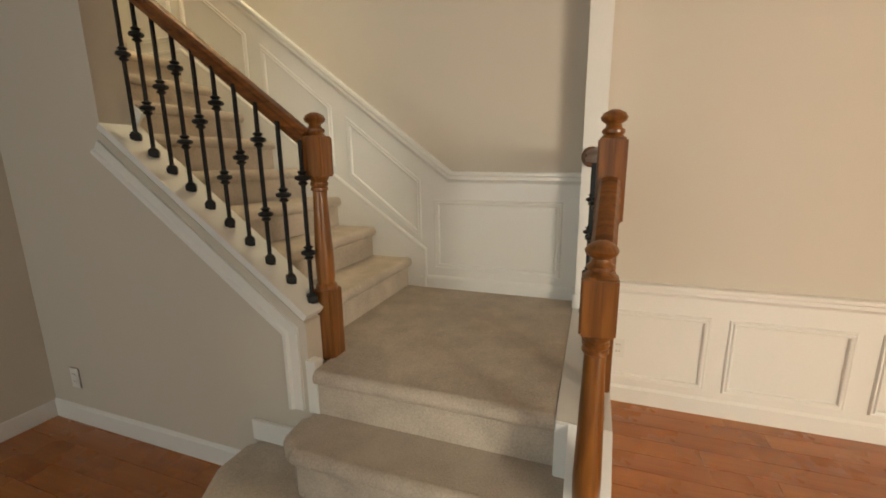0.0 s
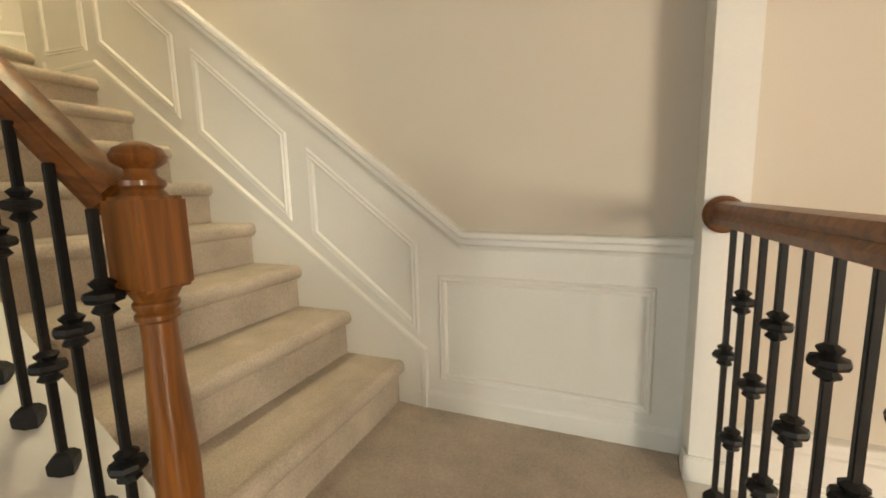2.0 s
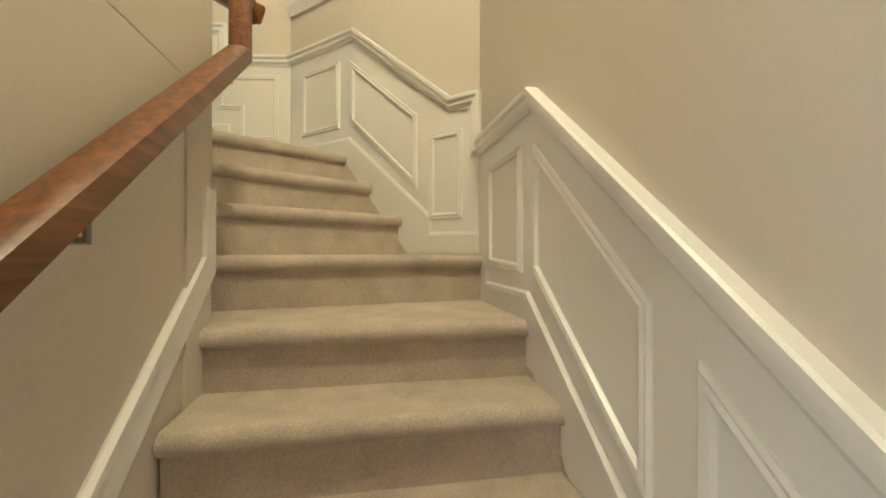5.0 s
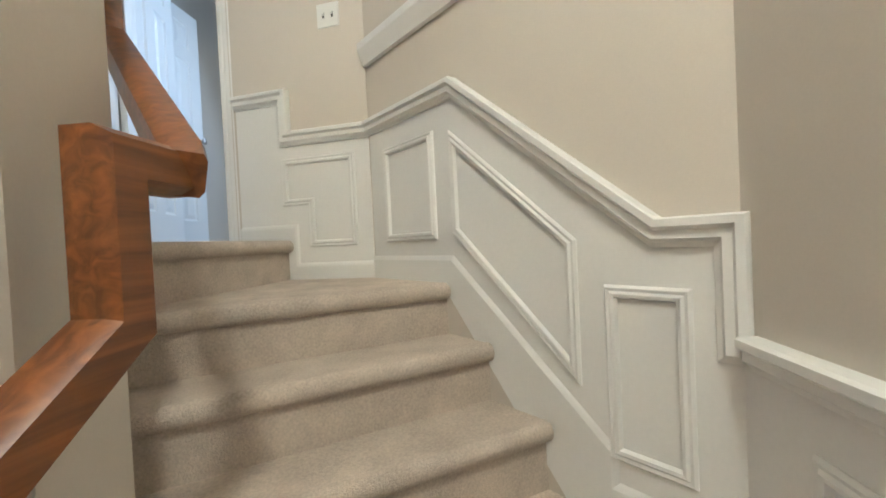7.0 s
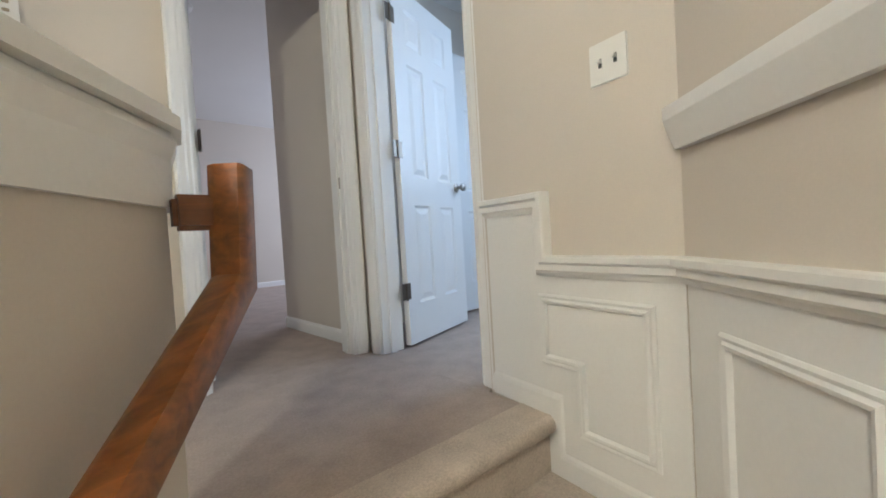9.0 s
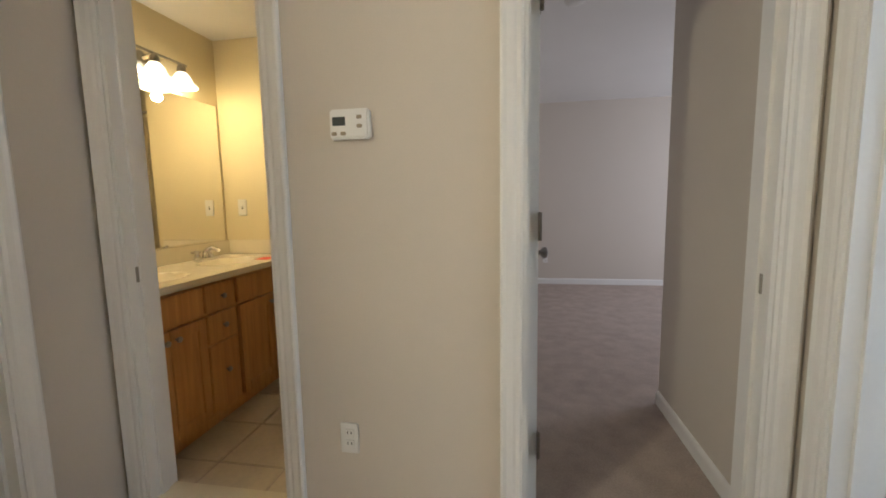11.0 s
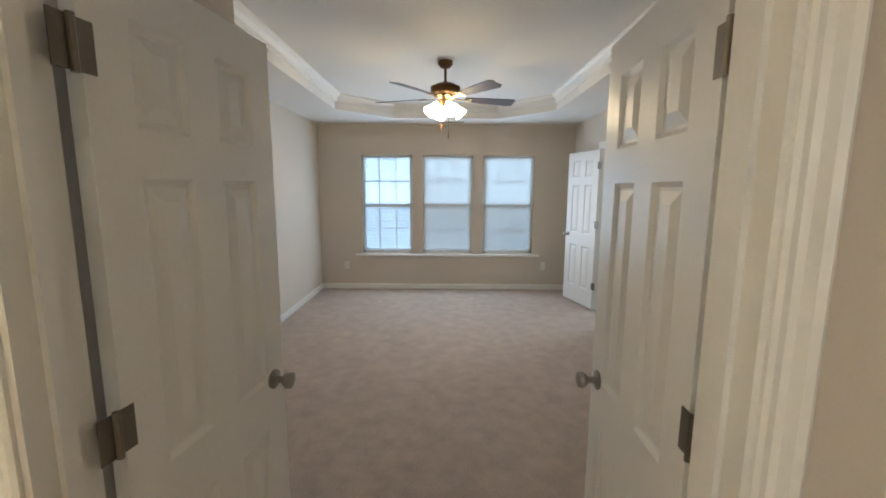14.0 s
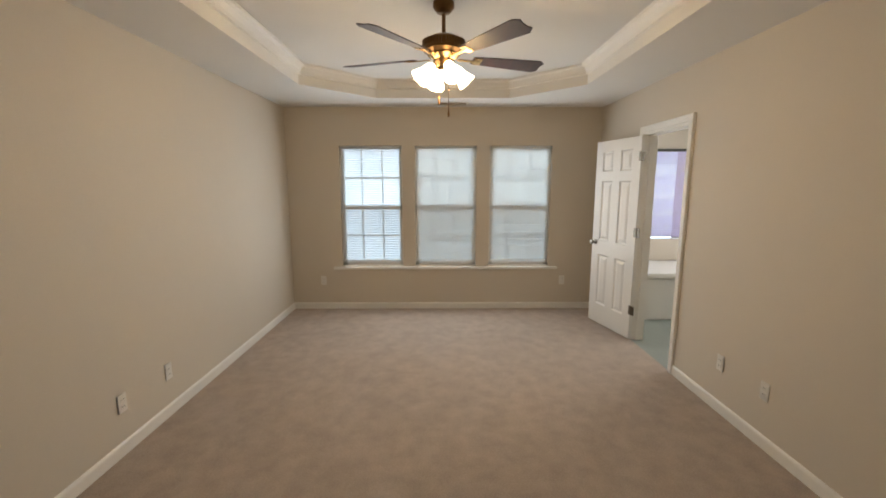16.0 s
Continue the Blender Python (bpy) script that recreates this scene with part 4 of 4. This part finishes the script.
def baluster(x, y, z0, z1, knots):
    b = thing("baluster", "black wrought iron baluster with knuckles", "baluster", "iron balusters", loc=(x, y, z0))
    h = z1 - z0
    part("bar", boxed(-0.0065, 0.0065, -0.0065, 0.0065, 0, h, bevel=0.0015), IRON, b)
    part("shoe", lathe(bmesh.new(), [(0.024, -0.006), (0.027, 0.008), (0.027, 0.022), (0.018, 0.032), (0.010, 0.036)], n=4), IRON, b)
    for k in knots:
        z = k * h
        part("knuckle", lathe(bmesh.new(), [(0.008, z - 0.03), (0.019, z - 0.022), (0.012, z - 0.012), (0.026, z - 0.007), (0.029, z), (0.026, z + 0.007), (0.012, z + 0.012), (0.019, z + 0.022), (0.008, z + 0.03)], n=8), IRON, b)
    return b


for i in range(10):
    x = -0.145 - 0.0945 * i
    z0 = cap_z(x) + 0.003
    baluster(x, 1.522, z0, 1.415 + 0.755 * (-0.09 - x) - 0.028, (0.56,) if i % 2 else (0.32, 0.78))
for i in range(8):
    baluster(0.908 - 0.0065 * i, 1.75 + 0.088 * i, 0.575, 1.332, (0.56,) if i % 2 else (0.32, 0.78))
baluster(0.915, 1.52, 0.575, 1.13, (0.32, 0.78))
# white stringer along the open side of the lower steps and landing
st = tagged(part("trim_stringer", boxed(0.802, 0.965, 1.40, 2.448, 0.30, 0.572, bevel=0.004), TRIM), "white stringer boxing the landing edge", "stringer", kind="structure")
bm = bmesh.new()
sp = [(1.40, 0.572), (1.40, -0.02), (1.02, -0.02), (1.02, 0.22), (1.16, 0.32)]
for dx in (0.842, 0.965):
    bm.faces.new([bm.verts.new((dx, y, z)) for y, z in sp])
vs = list(bm.verts)
for i in range(5):
    j = (i + 1) % 5
    bm.faces.new((vs[i], vs[j], vs[5 + j], vs[5 + i]))
part("side", bm, TRIM, st)
part("riser_panel", boxed(0.87, 0.963, 1.40, 2.448, 0, 0.30), TRIM, st)
# handrail fixed to the knee wall
WY = 1.66
hw = thing("handrail", "oak wall handrail with stepped turns up the stairs", "handrail", "stair handrails")
SQ = [(-0.032, -0.026), (-0.032, 0.012), (-0.022, 0.028), (0.022, 0.028), (0.032, 0.012), (0.032, -0.026), (0.022, -0.032), (-0.022, -0.032)]
part("rail", sweep(bmesh.new(), [(-1.12, WY, 2.215), (-2.105, WY, 2.92), (-2.105, WY, 3.115), (-2.225, WY, 3.115)], SQ, up=(0, 1, 0)), OAKX, hw, smooth=True)
u2 = Vector((-2.70 + 2.27, 1.12 - WY, 0)).normalized()
part("rail", sweep(bmesh.new(), [(-2.19, WY + 0.02, 3.11), (-2.235, 1.645, 3.14), (-2.685, 1.12, 3.585), (-2.695, 1.108, 3.79)], SQ, up=(-u2.y, u2.x, 0)), OAKX, hw, smooth=True)
part("rail_return", boxed(-2.69, -2.602, 1.09, 1.125, 3.68, 3.74, bevel=0.008), OAKX, hw)
for (x, y, z, wy) in ((-1.35, WY, 2.37, 1.594), (-2.0, WY, 2.86, 1.594)):
    bm = bmesh.new()
    sweep(bm, [(x, wy, z - 0.07), (x, y, z - 0.07), (x, y, z - 0.02)], [(0.006 * math.cos(a), 0.006 * math.sin(a)) for a in [k * math.pi / 3 for k in range(6)]], up=(1, 0, 0))
    part("bracket", bm, NICKEL, hw)

# ---- ceiling fan ----
SECTION[0] = OFF
FX, FY = 2.10, 0.87
fan = thing("ceiling_fan", "bronze ceiling fan with five dark wood blades and lit shades", "ceiling fan", loc=(FX, FY, 0))
part("canopy", lathe(bmesh.new(), [(0.065, TZ), (0.065, TZ - 0.03), (0.04, TZ - 0.06), (0.02, TZ - 0.065)]), BRASS, fan, smooth=True)
part("rod", lathe(bmesh.new(), [(0.012, TZ - 0.06), (0.012, 5.51)], n=10), BRASS, fan)
part("motor", lathe(bmesh.new(), [(0.03, 5.53), (0.08, 5.515), (0.125, 5.49), (0.13, 5.45), (0.125, 5.43), (0.10, 5.415), (0.07, 5.395), (0.06, 5.36), (0.04, 5.34)], n=28), BRASS, fan, smooth=True)
for k in range(5):
    a = radians(72 * k)
    bm = bmesh.new()
    outline = [(0.19, -0.038), (0.34, -0.052), (0.645, -0.070), (0.682, -0.044), (0.672, -0.015), (0.672, 0.015), (0.682, 0.044), (0.645, 0.070), (0.34, 0.052), (0.19, 0.038)]
    extrude_poly(bm, outline, -0.003, 0.003)
    bmesh.ops.transform(bm, matrix=Matrix.Rotation(a, 4, "Z") @ Matrix.Translation((0, 0, 5.395)) @ Matrix.Rotation(radians(-13), 4, "X"), verts=bm.verts)
    part("blade", bm, BLADE, fan, "dark cherry wood blade")
    bm = boxed(0.09, 0.24, -0.012, 0.012, -0.010, -0.004, bevel=0.002)
    box(bm, 0.20, 0.25, -0.035, 0.035, -0.008, -0.003)
    bmesh.ops.transform(bm, matrix=Matrix.Rotation(a, 4, "Z") @ Matrix.Translation((0, 0, 5.395)) @ Matrix.Rotation(radians(-13), 4, "X"), verts=bm.verts)
    part("blade_iron", bm, POLISHED, fan, "polished brass blade iron")
for k in range(4):
    a = radians(90 * k + 20)
    bm = lathe(bmesh.new(), [(0.018, 0.0), (0.03, -0.02), (0.037, -0.065), (0.06, -0.125), (0.056, -0.125), (0.02, -0.03)], n=16)
    bmesh.ops.transform(bm, matrix=Matrix.Translation((0.07 * math.cos(a), 0.07 * math.sin(a), 5.345)) @ Matrix.Rotation(a, 4, "Z") @ Matrix.Rotation(radians(-46), 4, "Y"), verts=bm.verts)
    part("shade", bm, FANSHADE, fan, "lit frosted glass tulip shade", smooth=True)
    bulb("fan_bulb", (FX + 0.14 * math.cos(a), FY + 0.14 * math.sin(a), 5.22), 5.6, (1.0, 0.74, 0.42), 0.03)
bm = bmesh.new()
for k in range(48):
    rib = bmesh.ops.create_cube(bm, size=1.0, matrix=Matrix.Rotation(radians(7.5 * k), 4, "Z") @ Matrix.Translation((0.129, 0, 5.468)) @ Matrix.Diagonal((0.008, 0.007, 0.042, 1)))
part("vent_rib", bm, BRASS, fan, "ribbed vent band round the motor")
part("switch_housing", lathe(bmesh.new(), [(0.095, 5.416), (0.10, 5.405), (0.075, 5.385), (0.05, 5.37), (0.048, 5.335), (0.03, 5.32)], n=24), POLISHED, fan, "polished brass switch housing", smooth=True)
for dx, ln in ((0.02, 0.16), (-0.03, 0.24)):
    part("pull_chain", lathe(bmesh.new(), [(0.0015, 5.34), (0.0015, 5.34 - ln), (0.006, 5.30 - ln), (0.006, 5.28 - ln), (0.001, 5.275 - ln)], (dx, 0.03 * (1 if dx > 0 else -1), 0), 8), BRASS, fan)
SECTION[0] = ORIGIN
# stairwell ceiling light
cl = thing("pendant_light", "pendant light with frosted shade above the stairwell", "pendant light", loc=(-0.95, 2.24, CEIL))
part("rod", lathe(bmesh.new(), [(0.008, 0), (0.008, -0.36)], n=10), BRASS, cl)
part("base", lathe(bmesh.new(), [(0.08, 0), (0.08, -0.02), (0.05, -0.03)]), BRASS, cl, smooth=True)
part("shade", lathe(bmesh.new(), [(0.01, -0.33), (0.10, -0.34), (0.14, -0.37), (0.15, -0.40), (0.13, -0.41), (0.09, -0.37), (0.02, -0.35)]), SHADE, cl, smooth=True)
bulb("stair_bulb", (-0.95, 2.24, 5.0), 120, (1.0, 0.87, 0.62), 0.12)

# ---- switches, outlets, thermostat ----


def outlet(pl, u, z, label="white duplex outlet on the wall", w=0.07, h=0.115, kind_="outlet"):
    o = thing("wall_outlet" if kind_ == "outlet" else "light_switch", label, kind_, "wall outlets" if kind_ == "outlet" else "light switches")
    m = Matrix.Translation(pl.at(u, z)) @ Matrix((pl.u, pl.n, Vector((0, 0, 1)))).transposed().to_4x4()
    o.matrix_world = Matrix.Translation(SECTION[0]) @ m
    part("plate", boxed(-w / 2, w / 2, 0, 0.006, -h / 2, h / 2, bevel=0.003), PLASTIC, o)
    if kind_ == "outlet":
        for s in (-1, 1):
            q = part("socket", boxed(-0.017, 0.017, 0.005, 0.008, s * 0.02 - 0.014, s * 0.02 + 0.014, bevel=0.003), PLASTIC, o)
            for dx in (-0.007, 0.007):
                part("slot", boxed(dx - 0.0015, dx + 0.0015, 0.0075, 0.0085, s * 0.02 - 0.004, s * 0.02 + 0.006), DARK, q)
    else:
        n = 2 if w > 0.1 else 1
        for i in range(n):
            dx = (i - (n - 1) / 2) * 0.046
            part("slot", boxed(dx - 0.005, dx + 0.005, 0.004, 0.0068, -0.012, 0.012), DARK, o)
            part("toggle", boxed(dx - 0.004, dx + 0.004, 0.004, 0.018, 0.0, 0.009, bevel=0.001), PLASTIC, o)
    return o


outlet(under, -1.63, 0.26)
outlet(back, 1.05, 0.32)
outlet(sw, 0.575, 4.09, "white double light switch plate", 0.116, 0.115, "switch")
SECTION[0] = OFF
outlet(ther, 2.14, F + 0.36)
outlet(far, -2.38, F + 0.37)
outlet(far, 0.65, F + 0.37)
outlet(Plane((0, BY1), (1, 0), (0, -1)), 2.08, F + 0.31)
outlet(Plane((0, BY1), (1, 0), (0, -1)), 1.66, F + 0.31)
outlet(sou, -2.1, F + 0.35)
outlet(sou, -1.7, F + 0.35)
SECTION[0] = ORIGIN
outlet(sbw, -0.33, F + 1.2, "white light switch on the bedroom wall", 0.07, 0.115, "switch")
SECTION[0] = OFF
outlet(Plane((0, BYS), (-1, 0), (0, 1)), 0.80, F + 1.17, "white light switch beside the mirror", 0.07, 0.115, "switch")
outlet(Plane((0, -4.6), (-1, 0), (0, 1)), 3.15, F + 0.36)
t = thing("thermostat", "white wall thermostat with small dark display", "thermostat")
p0 = ther.at(2.195, F + 1.44)
t.matrix_world = Matrix.Translation(p0 + OFF) @ Matrix((ther.u, ther.n, Vector((0, 0, 1)))).transposed().to_4x4()
part("case", boxed(-0.066, 0.066, 0, 0.03, -0.047, 0.047, bevel=0.006), PLASTIC, t, smooth=True)
part("display", boxed(-0.055, -0.012, 0.029, 0.031, -0.005, 0.022), DARK, t)
for dx, dz in ((0.035, 0.02), (0.035, -0.008), (-0.05, -0.03), (-0.02, -0.03)):
    part("button", boxed(dx - 0.009, dx + 0.009, 0.029, 0.033, dz - 0.006, dz + 0.006, bevel=0.002), GROUT, t)
sd = thing("smoke_detector", "round white smoke detector on the ceiling", "smoke detector", loc=(-3.1, -1.6, CEIL))
part("case", lathe(bmesh.new(), [(0.07, 0), (0.068, -0.025), (0.05, -0.038), (0.02, -0.04)]), PLASTIC, sd, smooth=True)
cv = thing("ceiling_vent", "white slotted ceiling vent near the windows", "vent", loc=(4.28, 0.75, CEIL))
part("frame", boxed(-0.06, 0.06, -0.17, 0.17, -0.008, 0.001, bevel=0.003), TRIM, cv)
for k in range(6):
    part("slat", boxed(-0.045 + 0.015 * k, -0.037 + 0.015 * k, -0.15, 0.15, -0.012, -0.007), GROUT, cv)
bl = thing("window_blind", "lavender-lit blind in the adjoining bath", "blind")
for k in range(45):
    o = part("slat", boxed(4.87, 4.885, -2.78, -1.42, F + 0.88 + k * 0.025, F + 0.88 + k * 0.025 + 0.022), LAVENDER_LIT, bl)

part("headrail", boxed(4.865, 4.89, -2.79, -1.41, F + 1.995, F + 2.03, bevel=0.003), DARK, bl, "dark headrail")

SECTION[0] = ORIGIN
# ---- hardwood planks ----
random.seed(4)
pm = {}
for row in range(56):
    y = -4.0 + row * 0.118
    if y > 2.57:
        break
    x = -1.84 - random.random()
    while x < 5.9:
        ln = random.choice((0.7, 0.95, 1.2))
        if ln not in pm:
            pm[ln] = mesh_of(boxed(0, ln - 0.0006, 0, 0.1174, -0.02, 0, bevel=0.0008), "plank", HARD)
        if x + ln > -1.85 and (y > -0.6):
            o = new("plank", pm[ln])
            o.parent = floor_low
            o.location = (x, y, 0)
        x += ln
tagged(part("floor_rear", boxed(-1.85, 6, -4.06, -0.6, -0.02, 0.0), HARD), "hardwood floor behind the entry", "floor", kind="structure")
